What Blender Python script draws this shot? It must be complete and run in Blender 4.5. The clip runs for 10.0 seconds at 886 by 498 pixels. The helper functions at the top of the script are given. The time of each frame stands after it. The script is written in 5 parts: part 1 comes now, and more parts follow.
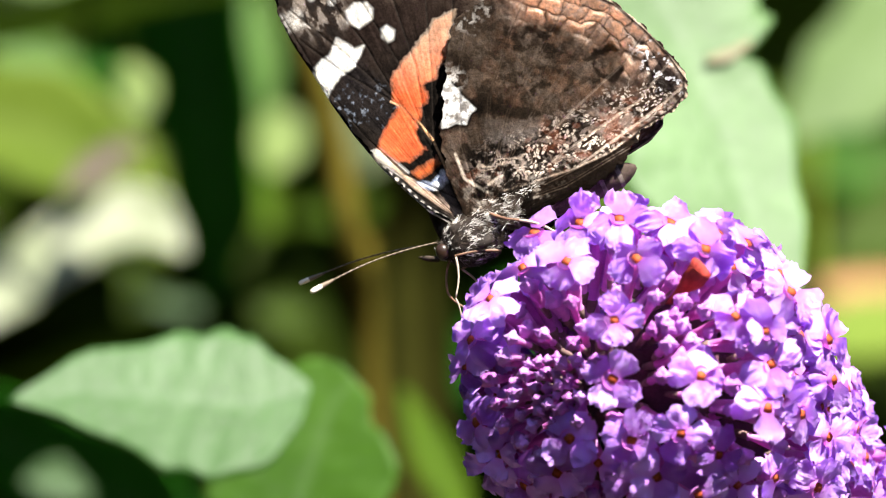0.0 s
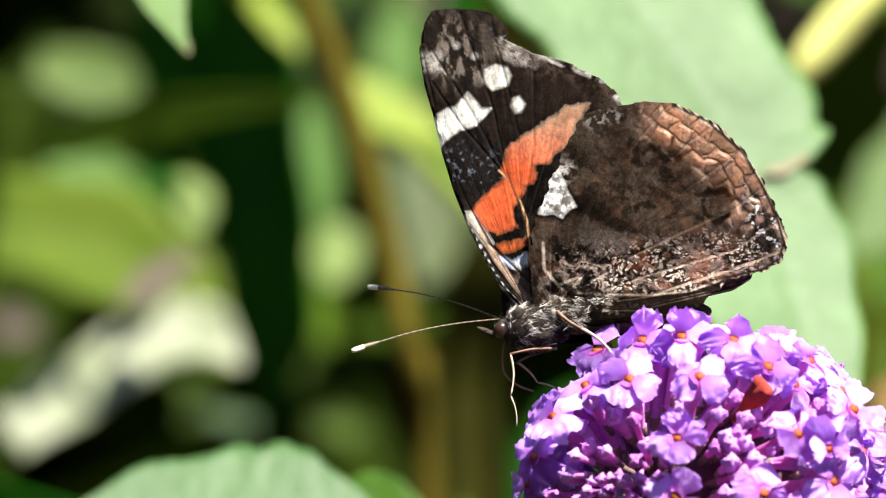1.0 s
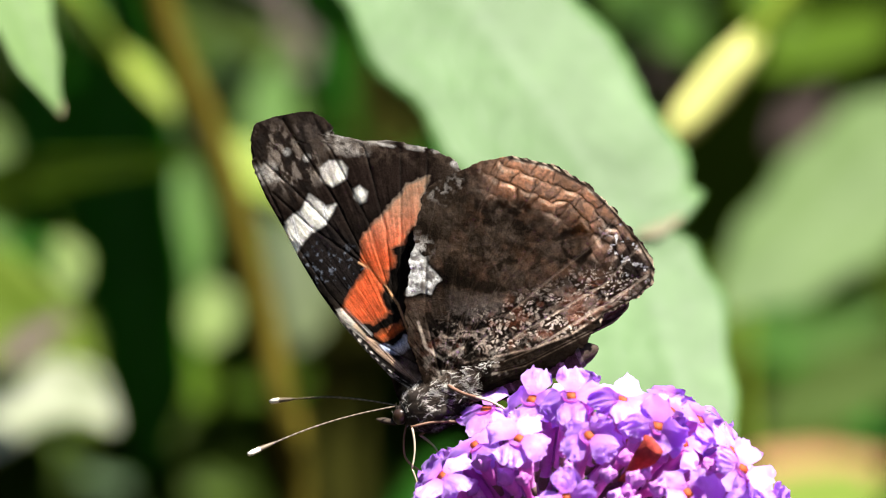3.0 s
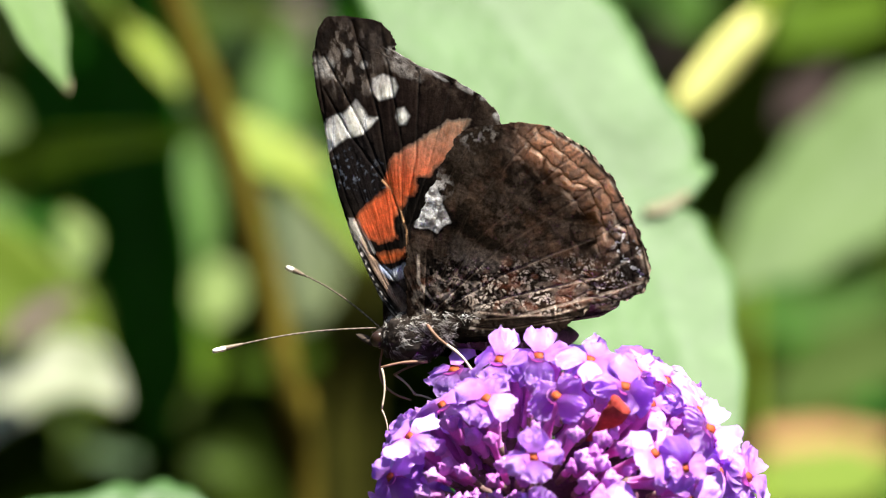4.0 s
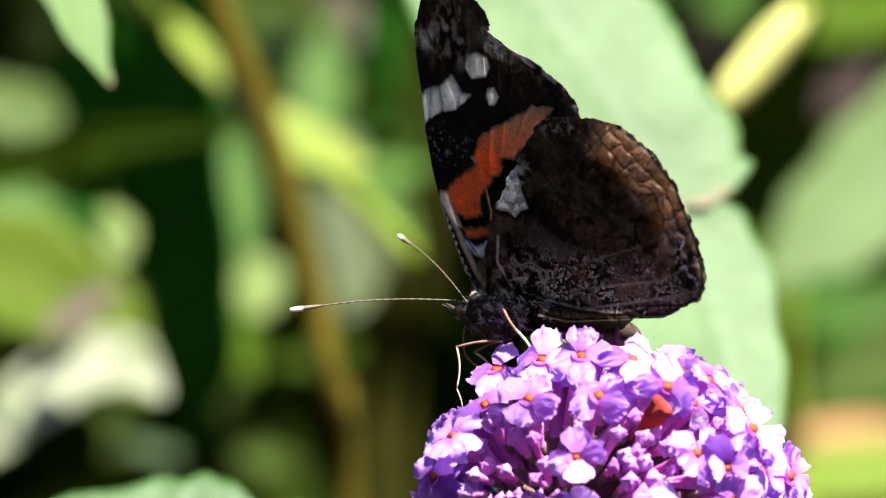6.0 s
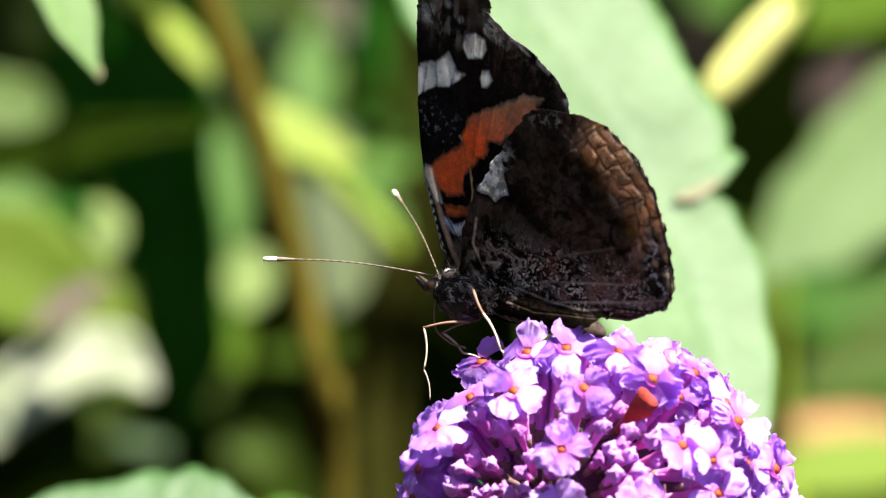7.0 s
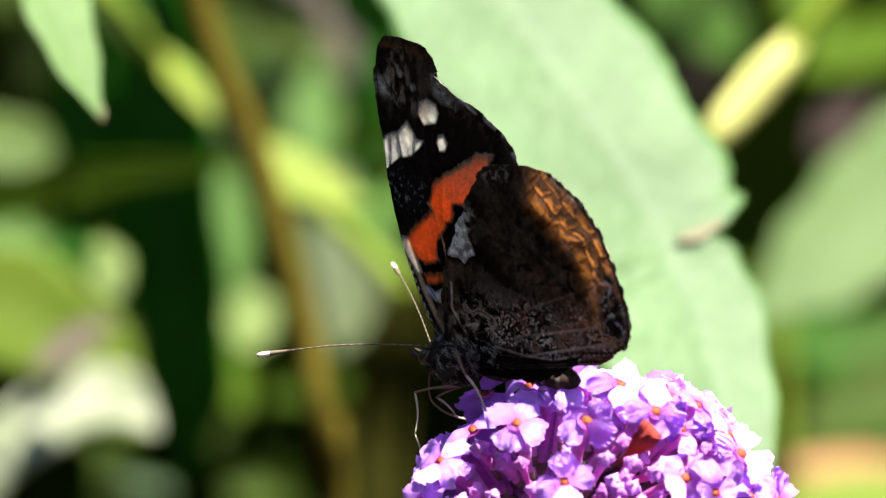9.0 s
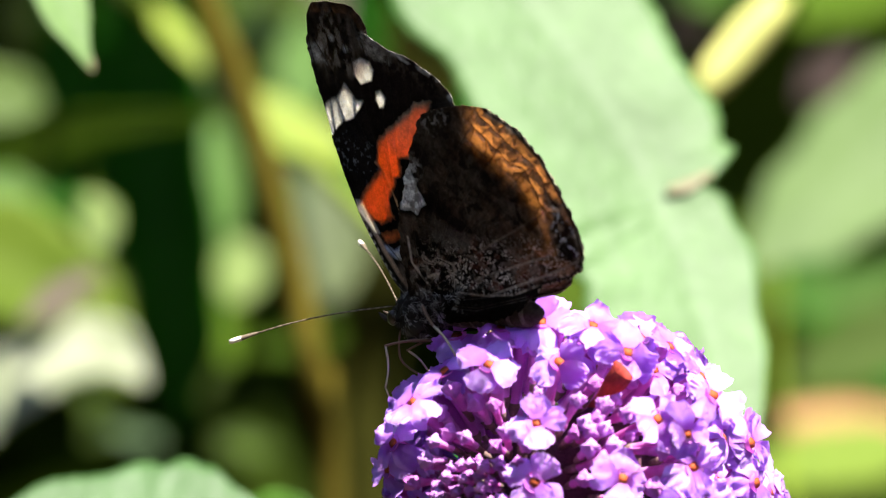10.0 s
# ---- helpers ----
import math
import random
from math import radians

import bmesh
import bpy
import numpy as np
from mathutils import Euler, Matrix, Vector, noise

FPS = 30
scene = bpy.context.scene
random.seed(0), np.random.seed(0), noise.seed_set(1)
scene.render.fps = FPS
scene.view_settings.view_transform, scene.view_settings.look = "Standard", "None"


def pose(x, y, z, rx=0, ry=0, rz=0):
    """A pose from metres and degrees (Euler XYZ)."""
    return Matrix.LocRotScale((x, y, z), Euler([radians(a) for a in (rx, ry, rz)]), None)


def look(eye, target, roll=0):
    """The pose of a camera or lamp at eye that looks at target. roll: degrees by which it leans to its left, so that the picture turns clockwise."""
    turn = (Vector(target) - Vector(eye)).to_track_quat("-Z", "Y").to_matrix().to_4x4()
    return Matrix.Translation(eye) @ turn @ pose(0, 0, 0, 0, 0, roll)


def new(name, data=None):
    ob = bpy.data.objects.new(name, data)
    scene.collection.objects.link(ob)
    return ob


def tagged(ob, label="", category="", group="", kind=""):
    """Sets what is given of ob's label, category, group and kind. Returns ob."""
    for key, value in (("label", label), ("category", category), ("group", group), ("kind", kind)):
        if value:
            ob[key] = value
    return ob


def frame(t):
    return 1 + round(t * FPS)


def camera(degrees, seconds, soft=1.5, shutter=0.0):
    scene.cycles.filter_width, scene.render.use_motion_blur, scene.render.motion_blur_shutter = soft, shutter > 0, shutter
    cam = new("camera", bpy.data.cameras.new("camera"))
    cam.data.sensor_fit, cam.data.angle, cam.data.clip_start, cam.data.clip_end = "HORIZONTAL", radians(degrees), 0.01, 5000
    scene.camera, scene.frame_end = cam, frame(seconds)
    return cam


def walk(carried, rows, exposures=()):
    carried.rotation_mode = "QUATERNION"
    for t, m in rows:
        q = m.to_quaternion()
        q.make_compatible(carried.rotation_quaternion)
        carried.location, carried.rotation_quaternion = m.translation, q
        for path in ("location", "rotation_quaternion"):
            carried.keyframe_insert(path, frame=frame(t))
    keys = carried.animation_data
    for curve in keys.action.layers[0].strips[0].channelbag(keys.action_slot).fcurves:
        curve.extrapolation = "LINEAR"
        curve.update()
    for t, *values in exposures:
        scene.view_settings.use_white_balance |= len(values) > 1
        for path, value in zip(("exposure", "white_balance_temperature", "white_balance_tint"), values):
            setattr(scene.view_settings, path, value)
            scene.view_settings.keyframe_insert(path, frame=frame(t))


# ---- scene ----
cam = camera(5.0, 10.0, 1.2)
cam.data.dof.use_dof = True
cam.data.dof.focus_distance = 1.0
cam.data.dof.aperture_fstop = 29
walk(cam, [
    (0.0, pose(0, -1, 1.2, 89.0301, 0, 0.3669)),
    (0.5, pose(0, -1, 1.2, 89.0205, 0, 0.3733)),
    (0.6, pose(0, -1, 1.2, 89.3300, 0, 0.4850)),
    (0.7, pose(0, -1, 1.2, 89.5150, 0, 0.5424)),
    (0.9, pose(0, -1, 1.2, 89.6586, 0, 0.6653)),
    (1.0, pose(0, -1, 1.2, 89.6703, 0, 0.6892)),
    (1.5, pose(0, -1, 1.2, 89.5102, 0, 0.8296)),
    (2.0, pose(0, -1, 1.2, 89.6714, 0, 0.1308)),
    (2.2, pose(0, -1, 1.2, 89.9926, 0, 0.0968)),
    (3.3, pose(0, -1, 1.2, 90.0191, 0, -0.0468)),
    (3.5, pose(0, -1, 1.2, 90.0000, 0, 0.0000)),
    (3.7, pose(0, -1, 1.2, 89.9298, 0, -0.0160)),
    (4.0, pose(0, -1, 1.2, 89.8862, 0, 0.0170)),
    (4.2, pose(0, -1, 1.2, 89.9314, 0, 0.1197)),
    (4.5, pose(0, -1, 1.2, 90.0702, 0, 0.2850)),
    (5.0, pose(0, -1, 1.2, 90.3116, 0, 0.3754)),
    (5.5, pose(0, -1, 1.2, 90.0606, 0, 0.2872)),
    (5.7, pose(0, -1, 1.2, 89.9117, 0, 0.2755)),
    (6.8, pose(0, -1, 1.2, 89.8096, 0, 0.1872)),
    (7.0, pose(0, -1, 1.2, 89.8117, 0, 0.1914)),
    (7.2, pose(0, -1, 1.2, 89.8500, 0, 0.1755)),
    (7.3, pose(0, -1, 1.2, 89.8405, 0, 0.1691)),
    (7.5, pose(0, -1, 1.2, 89.8575, 0, 0.1840)),
    (8.0, pose(0, -1, 1.2, 89.9660, 0, 0.2978)),
    (8.5, pose(0, -1, 1.2, 89.9660, 0, 0.3169)),
    (9.0, pose(0, -1, 1.2, 90.0404, 0, 0.2063)),
    (9.5, pose(0, -1, 1.2, 89.9000, 0, 0.1542)),
    (10.0, pose(0, -1, 1.2, 89.7660, 0, 0.1468)),
], [(0.0, 2.3), (0.5, 2.27), (1.0, 2.21), (2.0, 2.13), (3.5, 2.13), (4.5, 2.22), (5.5, 2.3), (7.0, 2.37), (10.0, 2.37)])

# ---- light ----
SUN = Vector((0.34, -0.37, 0.865)).normalized()
world = bpy.data.worlds.new("sky")
scene.world = world
world.use_nodes = True
wn = world.node_tree.nodes
sky = wn.new("ShaderNodeTexSky")
sky.sky_type = "NISHITA"
sky.sun_disc = False
sky.sun_elevation = math.asin(SUN.z)
sky.sun_rotation = math.atan2(SUN.x, SUN.y)
wn["Background"].inputs["Strength"].default_value = 0.05
world.node_tree.links.new(sky.outputs[0], wn["Background"].inputs[0])
sun = new("sun", bpy.data.lights.new("sun", "SUN"))
sun.data.energy = 5.0
sun.data.angle = radians(0.5)
sun.data.color = (1.0, 0.95, 0.87)
sun.matrix_world = look(SUN * 5, (0, 0, 0))


# ---- materials ----
def material(name):
    mat = bpy.data.materials.new(name)
    mat.use_nodes = True
    nt = mat.node_tree
    return mat, nt, nt.nodes["Principled BSDF"], nt.nodes["Material Output"]


def node(nt, kind, **values):
    n = nt.nodes.new(kind)
    for key, value in values.items():
        n.inputs[key.replace("_", " ")].default_value = value
    return n


def mixer(nt, mode, factor, a, b):
    m = nt.nodes.new("ShaderNodeMix")
    m.data_type = "RGBA"
    m.blend_type = mode
    for socket, value in ((m.inputs[0], factor), (m.inputs[6], a), (m.inputs[7], b)):
        if isinstance(value, bpy.types.NodeSocket):
            nt.links.new(value, socket)
        else:
            socket.default_value = value if isinstance(value, (int, float)) else (*value, 1)
    return m.outputs[2]


def ramp(nt, source, *stops):
    r = nt.nodes.new("ShaderNodeValToRGB")
    while len(r.color_ramp.elements) < len(stops):
        r.color_ramp.elements.new(0.5)
    for e, (at, c) in zip(r.color_ramp.elements, stops):
        e.position, e.color = at, (*c, 1)
    nt.links.new(source, r.inputs[0])
    return r.outputs[0]


def grain(nt, scale, detail=4.0, rough=0.6):
    co = nt.nodes.new("ShaderNodeTexCoord")
    n = node(nt, "ShaderNodeTexNoise", Scale=scale, Detail=detail, Roughness=rough)
    nt.links.new(co.outputs["Object"], n.inputs["Vector"])
    return n.outputs["Fac"]


def bumped(nt, bsdf, height, strength, distance):
    b = node(nt, "ShaderNodeBump", Strength=strength, Distance=distance)
    nt.links.new(height, b.inputs["Height"])
    nt.links.new(b.outputs[0], bsdf.inputs["Normal"])


def leafy(nt, bsdf, out, color, factor, share=None):
    """Mixes light that comes through a thin sheet into the surface."""
    t = nt.nodes.new("ShaderNodeBsdfTranslucent")
    m = nt.nodes.new("ShaderNodeMixShader")
    m.inputs[0].default_value = factor
    if share:
        nt.links.new(share, m.inputs[0])
    if isinstance(color, bpy.types.NodeSocket):
        nt.links.new(color, t.inputs[0])
    else:
        t.inputs[0].default_value = (*color, 1)
    nt.links.new(bsdf.outputs[0], m.inputs[1])
    nt.links.new(t.outputs[0], m.inputs[2])
    nt.links.new(m.outputs[0], out.inputs[0])


def simple(name, color, rough, scale, spread=0.35, gloss=0.25, bump=0.0, dist=0.0001):
    """A plain surface with grain at two scales."""
    mat, nt, bsdf, out = material(name)
    a = grain(nt, scale)
    b = grain(nt, scale * 7)
    dark = tuple(c * (1 - spread) for c in color)
    light = tuple(min(1, c * (1 + spread)) for c in color)
    c = mixer(nt, "MIX", 0.4, ramp(nt, a, (0.3, dark), (0.7, light)), ramp(nt, b, (0.35, dark), (0.65, light)))
    nt.links.new(c, bsdf.inputs["Base Color"])
    bsdf.inputs["Roughness"].default_value = rough
    bsdf.inputs["Specular IOR Level"].default_value = gloss
    if bump:
        bumped(nt, bsdf, b, bump, dist)
    return mat


def attribute(nt, name):
    a = nt.nodes.new("ShaderNodeAttribute")
    a.attribute_name = name
    return a.outputs["Color"]


def wing_material():
    mat, nt, bsdf, out = material("wing_scales")
    pigment = attribute(nt, "pigment")
    fine = grain(nt, 6000, 3, 0.7)
    rows = grain(nt, 1500, 4, 0.7)
    c = mixer(nt, "MULTIPLY", 1.0, pigment, ramp(nt, fine, (0.32, (0.62, 0.62, 0.62)), (0.66, (1.3, 1.3, 1.28))))
    c = mixer(nt, "MULTIPLY", 0.6, c, ramp(nt, rows, (0.35, (0.62, 0.6, 0.6)), (0.65, (1.25, 1.25, 1.25))))
    nt.links.new(c, bsdf.inputs["Base Color"])
    bsdf.inputs["Roughness"].default_value = 0.56
    shine = nt.nodes.new("ShaderNodeAttribute")
    shine.attribute_name = "pigment"
    level = nt.nodes.new("ShaderNodeMath")
    level.operation = "MULTIPLY"
    level.inputs[1].default_value = 0.6
    nt.links.new(shine.outputs["Alpha"], level.inputs[0])
    nt.links.new(level.outputs[0], bsdf.inputs["Specular IOR Level"])
    bumped(nt, bsdf, fine, 0.5, 0.00008)
    through_wing = mixer(nt, "MULTIPLY", 1.0, attribute(nt, "glow"), ramp(nt, rows, (0.35, (0.85, 0.85, 0.85)), (0.65, (1.15, 1.15, 1.15))))
    share = nt.nodes.new("ShaderNodeAttribute")
    share.attribute_name = "glow"
    leafy(nt, bsdf, out, through_wing, 0.4, share.outputs["Alpha"])
    return mat


def leaf_material(name, light, dark, glow, rough=0.5, factor=0.3, gloss=0.2, scale=60):
    mat, nt, bsdf, out = material(name)
    vein = attribute(nt, "vein")
    c = ramp(nt, grain(nt, scale), (0.3, dark), (0.7, light))
    c = mixer(nt, "MULTIPLY", 0.5, c, ramp(nt, grain(nt, 700), (0.3, (0.7, 0.7, 0.7)), (0.7, (1.25, 1.25, 1.2))))
    c = mixer(nt, "ADD", 0.12, c, vein)
    nt.links.new(c, bsdf.inputs["Base Color"])
    bsdf.inputs["Roughness"].default_value = rough
    bsdf.inputs["Specular IOR Level"].default_value = gloss
    bumped(nt, bsdf, grain(nt, 400), 0.4, 0.0006)
    leafy(nt, bsdf, out, glow, factor)
    return mat


def petal_material():
    mat, nt, bsdf, out = material("violet_petal")
    info = nt.nodes.new("ShaderNodeObjectInfo")
    c = ramp(nt, info.outputs["Random"], (0.0, (0.54, 0.31, 0.83)), (0.5, (0.63, 0.41, 0.87)), (1.0, (0.71, 0.50, 0.90)))
    c = mixer(nt, "MULTIPLY", 0.7, c, ramp(nt, grain(nt, 900), (0.3, (0.82, 0.74, 0.88)), (0.7, (1.15, 1.2, 1.1))))
    # pinker towards the throat
    co = nt.nodes.new("ShaderNodeTexCoord")
    axes = nt.nodes.new("ShaderNodeSeparateXYZ")
    nt.links.new(co.outputs["Object"], axes.inputs[0])
    reach = nt.nodes.new("ShaderNodeMath")
    reach.operation = "MULTIPLY"
    reach.inputs[1].default_value = 300
    nt.links.new(axes.outputs["X"], reach.inputs[0])
    c = mixer(nt, "MULTIPLY", 1.0, c, ramp(nt, reach.outputs[0], (0.1, (0.95, 0.55, 0.82)), (0.5, (1, 1, 1))))
    nt.links.new(c, bsdf.inputs["Base Color"])
    bsdf.inputs["Roughness"].default_value = 0.5
    bsdf.inputs["Specular IOR Level"].default_value = 0.3
    bumped(nt, bsdf, grain(nt, 2500), 0.6, 0.00015)
    leafy(nt, bsdf, out, (0.72, 0.40, 0.93), 0.48)
    return mat


def tube_material():
    mat, nt, bsdf, out = material("magenta_tube")
    info = nt.nodes.new("ShaderNodeObjectInfo")
    c = ramp(nt, info.outputs["Random"], (0.0, (0.50, 0.11, 0.43)), (0.5, (0.59, 0.18, 0.55)), (1.0, (0.65, 0.29, 0.67)))
    c = mixer(nt, "MULTIPLY", 0.6, c, ramp(nt, grain(nt, 1200), (0.3, (0.7, 0.6, 0.7)), (0.7, (1.2, 1.2, 1.2))))
    nt.links.new(c, bsdf.inputs["Base Color"])
    bsdf.inputs["Roughness"].default_value = 0.5
    leafy(nt, bsdf, out, (0.62, 0.10, 0.46), 0.35)
    return mat


def bud_material():
    mat, nt, bsdf, out = material("pink_bud")
    info = nt.nodes.new("ShaderNodeObjectInfo")
    c = ramp(nt, info.outputs["Random"], (0.0, (0.38, 0.09, 0.40)), (1.0, (0.46, 0.20, 0.60)))
    c = mixer(nt, "MIX", ramp(nt, grain(nt, 2600), (0.55, (0, 0, 0)), (0.75, (0.22, 0.22, 0.22))), c, (0.60, 0.42, 0.62))
    nt.links.new(c, bsdf.inputs["Base Color"])
    bsdf.inputs["Roughness"].default_value = 0.75
    bumped(nt, bsdf, grain(nt, 2200), 0.9, 0.0003)
    return mat


WING = wing_material()
PETAL, TUBE, BUD = petal_material(), tube_material(), bud_material()
WILT = simple("withered_petal", (0.27, 0.035, 0.028), 0.7, 900, 0.5, bump=0.5)
THROAT = simple("orange_throat", (0.26, 0.045, 0.010), 0.7, 2500, 0.45)
CALYX = simple("calyx_grey_green", (0.16, 0.10, 0.09), 0.8, 900, 0.5, bump=0.4)
CORE = simple("inflorescence_core", (0.06, 0.022, 0.035), 0.9, 500, 0.5, bump=0.5)
FUR = simple("grey_brown_fur", (0.030, 0.022, 0.017), 0.85, 1000, 0.8, 0.1)
BODY = simple("dark_chitin", (0.018, 0.013, 0.010), 0.7, 900, 0.6, bump=0.5)
ABDOMEN = simple("brown_abdomen", (0.040, 0.028, 0.022), 0.8, 1300, 0.8, 0.1, bump=0.6)
RING = simple("pale_abdomen_ring", (0.11, 0.09, 0.078), 0.8, 1600, 0.8, 0.1)
FURPALE = simple("cream_hair", (0.42, 0.40, 0.37), 0.85, 1500, 0.6, 0.1)
EYE = simple("brown_eye", (0.020, 0.010, 0.006), 0.3, 2500, 0.4, 0.4)
LEGPALE = simple("cream_leg", (0.40, 0.32, 0.24), 0.55, 1500, 0.3)
LEGBROWN = simple("brown_leg", (0.15, 0.08, 0.05), 0.5, 1500, 0.45)
STALK_PALE = simple("antenna_pale", (0.13, 0.10, 0.07), 0.5, 3000, 0.4)
STALK_DARK = simple("antenna_dark", (0.06, 0.045, 0.03), 0.5, 3000, 0.4)
CLUB = simple("antenna_tip_cream", (0.8, 0.74, 0.6), 0.5, 2500, 0.2)
LEAF_PALE = leaf_material("leaf_pale", (0.073, 0.143, 0.044), (0.036, 0.085, 0.016), (0.055, 0.18, 0.019))
LEAF_GREY = leaf_material("leaf_grey_green", (0.050, 0.095, 0.033), (0.032, 0.066, 0.020), (0.05, 0.13, 0.018))
LEAF_FRESH = leaf_material("leaf_fresh", (0.046, 0.108, 0.010), (0.028, 0.075, 0.005), (0.07, 0.20, 0.006), 0.5, 0.35, 0.1)
LEAF_MID = leaf_material("leaf_mid", (0.06, 0.13, 0.016), (0.04, 0.095, 0.01), (0.11, 0.26, 0.02))
LEAF_YELLOW = leaf_material("leaf_yellow", (0.15, 0.19, 0.014), (0.10, 0.145, 0.009), (0.2, 0.28, 0.01))
LEAF_NEAR = leaf_material("leaf_near", (0.040, 0.096, 0.023), (0.024, 0.066, 0.011), (0.04, 0.15, 0.012))
# base colour lowered to stand in for shade on these leaves
LEAF_SHADED = leaf_material("leaf_shaded", (0.012, 0.085, 0.002), (0.007, 0.055, 0.001), (0.012, 0.10, 0.001), 0.7, 0.2, 0.05)
# dark green that carries the deep shade inside the shrub
LEAF_DEEP_SHADE = leaf_material("leaf_deep_shade", (0.030, 0.050, 0.004), (0.016, 0.030, 0.002), (0.02, 0.04, 0.002), 0.9, 0.1, 0.05)
# whitish colour stands in for direct sun on a green leaf
LEAF_SUNLIT = leaf_material("leaf_sunlit", (0.40, 0.42, 0.31), (0.17, 0.21, 0.10), (0.24, 0.29, 0.12), 0.35, scale=110)
LEAF_TIP = leaf_material("leaf_tip", (0.090, 0.150, 0.048), (0.055, 0.105, 0.022), (0.08, 0.19, 0.02))
LEAF_CREAMY = leaf_material("leaf_creamy", (0.066, 0.112, 0.027), (0.043, 0.080, 0.014), (0.07, 0.13, 0.016), 0.55, 0.3, 0.15)
LEAF_SCRAP = leaf_material("leaf_scrap", (0.20, 0.17, 0.08), (0.11, 0.10, 0.045), (0.18, 0.15, 0.05))
LEAF_BROWN = leaf_material("leaf_withered", (0.30, 0.15, 0.06), (0.20, 0.09, 0.04), (0.25, 0.1, 0.02))
LEAF_DUSKY = leaf_material("leaf_dusky", (0.085, 0.110, 0.040), (0.060, 0.080, 0.030), (0.085, 0.13, 0.035))
LEAF_LIGHT = leaf_material("leaf_light", (0.086, 0.126, 0.022), (0.056, 0.092, 0.012), (0.085, 0.14, 0.018), 0.5, 0.3, 0.2)
LEAF_SOFT = leaf_material("leaf_soft", (0.078, 0.120, 0.025), (0.045, 0.079, 0.012), (0.075, 0.15, 0.016), 0.55, 0.3, 0.15)
LEAF_LIME = leaf_material("leaf_lime", (0.118, 0.168, 0.018), (0.066, 0.114, 0.009), (0.15, 0.21, 0.008), 0.6, 0.35, 0.1)
LEAF_OLIVE = leaf_material("leaf_olive", (0.048, 0.090, 0.002), (0.034, 0.068, 0.002), (0.04, 0.09, 0.001), 0.7, 0.2, 0.05)
MAUVE = leaf_material("leaf_mauve", (0.105, 0.073, 0.066), (0.077, 0.052, 0.049), (0.098, 0.056, 0.049))
SHOOT = simple("yellow_green_shoot", (0.54, 0.54, 0.17), 0.55, 60, 0.25)
BARK = simple("olive_brown_bark", (0.056, 0.044, 0.004), 0.8, 60, 0.35, 0.06, bump=0.5, dist=0.001)
BARK_GREEN = simple("green_shoot", (0.12, 0.17, 0.015), 0.7, 120, 0.3, 0.08)
BARK_DARK = simple("dark_bark", (0.016, 0.016, 0.002), 0.9, 100, 0.4, 0.03, bump=0.5, dist=0.001)
EARTH = simple("garden_soil", (0.055, 0.045, 0.03), 0.95, 6, 0.4, bump=0.6, dist=0.02)


# ---- building ----
def mm(*p):
    return Vector(p) * 0.001


def mesh_of(name, bm, mats):
    me = bpy.data.meshes.new(name)
    bm.normal_update()
    bm.to_mesh(me)
    bm.free()
    for m in mats if isinstance(mats, (list, tuple)) else [mats]:
        me.materials.append(m)
    for p in me.polygons:
        p.use_smooth = True
    return me


def part(name, bm, mats, parent, label=""):
    """One mesh under a thing or under a part."""
    ob = new(name, bm if isinstance(bm, bpy.types.Mesh) else mesh_of(name, bm, mats))
    ob.parent = parent
    return tagged(ob, label)


def tube(path, radii, sides=8, bm=None, mat=0, closed=True):
    """A round rod along a path of points."""
    bm = bm or bmesh.new()
    path = [Vector(p) for p in path]
    rings = []
    up = Vector((0.31, 0.77, 0.55)).normalized()
    for i, p in enumerate(path):
        d = (path[min(i + 1, len(path) - 1)] - path[max(i - 1, 0)]).normalized()
        a = d.cross(up).normalized()
        b = d.cross(a)
        r = radii[i] if hasattr(radii, "__len__") else radii
        rings.append([bm.verts.new(p + (a * math.cos(k * math.tau / sides) + b * math.sin(k * math.tau / sides)) * r) for k in range(sides)])
    for r0, r1 in zip(rings, rings[1:]):
        for k in range(sides):
            bm.faces.new((r0[k], r0[(k + 1) % sides], r1[(k + 1) % sides], r1[k])).material_index = mat
    if closed:
        bm.faces.new(rings[0][::-1]).material_index = mat
        bm.faces.new(rings[-1]).material_index = mat
    return bm


def smooth_path(points, steps=6):
    """A Catmull-Rom curve through points."""
    p = [Vector(q) for q in points]
    p = [p[0] * 2 - p[1], *p, p[-1] * 2 - p[-2]]
    out = []
    for i in range(1, len(p) - 2):
        for k in range(steps):
            t = k / steps
            out.append(0.5 * (2 * p[i] + (p[i + 1] - p[i - 1]) * t + (2 * p[i - 1] - 5 * p[i] + 4 * p[i + 1] - p[i + 2]) * t * t
                              + (3 * p[i] - p[i - 1] - 3 * p[i + 1] + p[i + 2]) * t ** 3))
    return [*out, p[-2]]


def blob(size, segments=20, rings=14, rough=0.0, scale=1.0, turn=None, at=(0, 0, 0), bm=None):
    bm = bm or bmesh.new()
    made = bmesh.ops.create_uvsphere(bm, u_segments=segments, v_segments=rings, radius=1)["verts"]
    m = turn or Matrix()
    for v in made:
        c = Vector((v.co.x * size[0], v.co.y * size[1], v.co.z * size[2]))
        c *= 1 + rough * noise.noise(v.co * scale)
        v.co = (m @ c) + Vector(at)
    return bm


def thing(name, label, category, at=(0, 0, 0), group=""):
    ob = new(name)
    ob.location = at
    ob.empty_display_size = 0.01
    return tagged(ob, label, category, group)


# ---- ground ----
bm = bmesh.new()
bmesh.ops.create_grid(bm, x_segments=60, y_segments=60, size=60)
for v in bm.verts:
    v.co.z = 0.03 * noise.noise(v.co * 0.6)
ground = new("ground", mesh_of("ground", bm, EARTH))
tagged(ground, "bare dark garden soil under the shrubs", "ground", "", "structure")

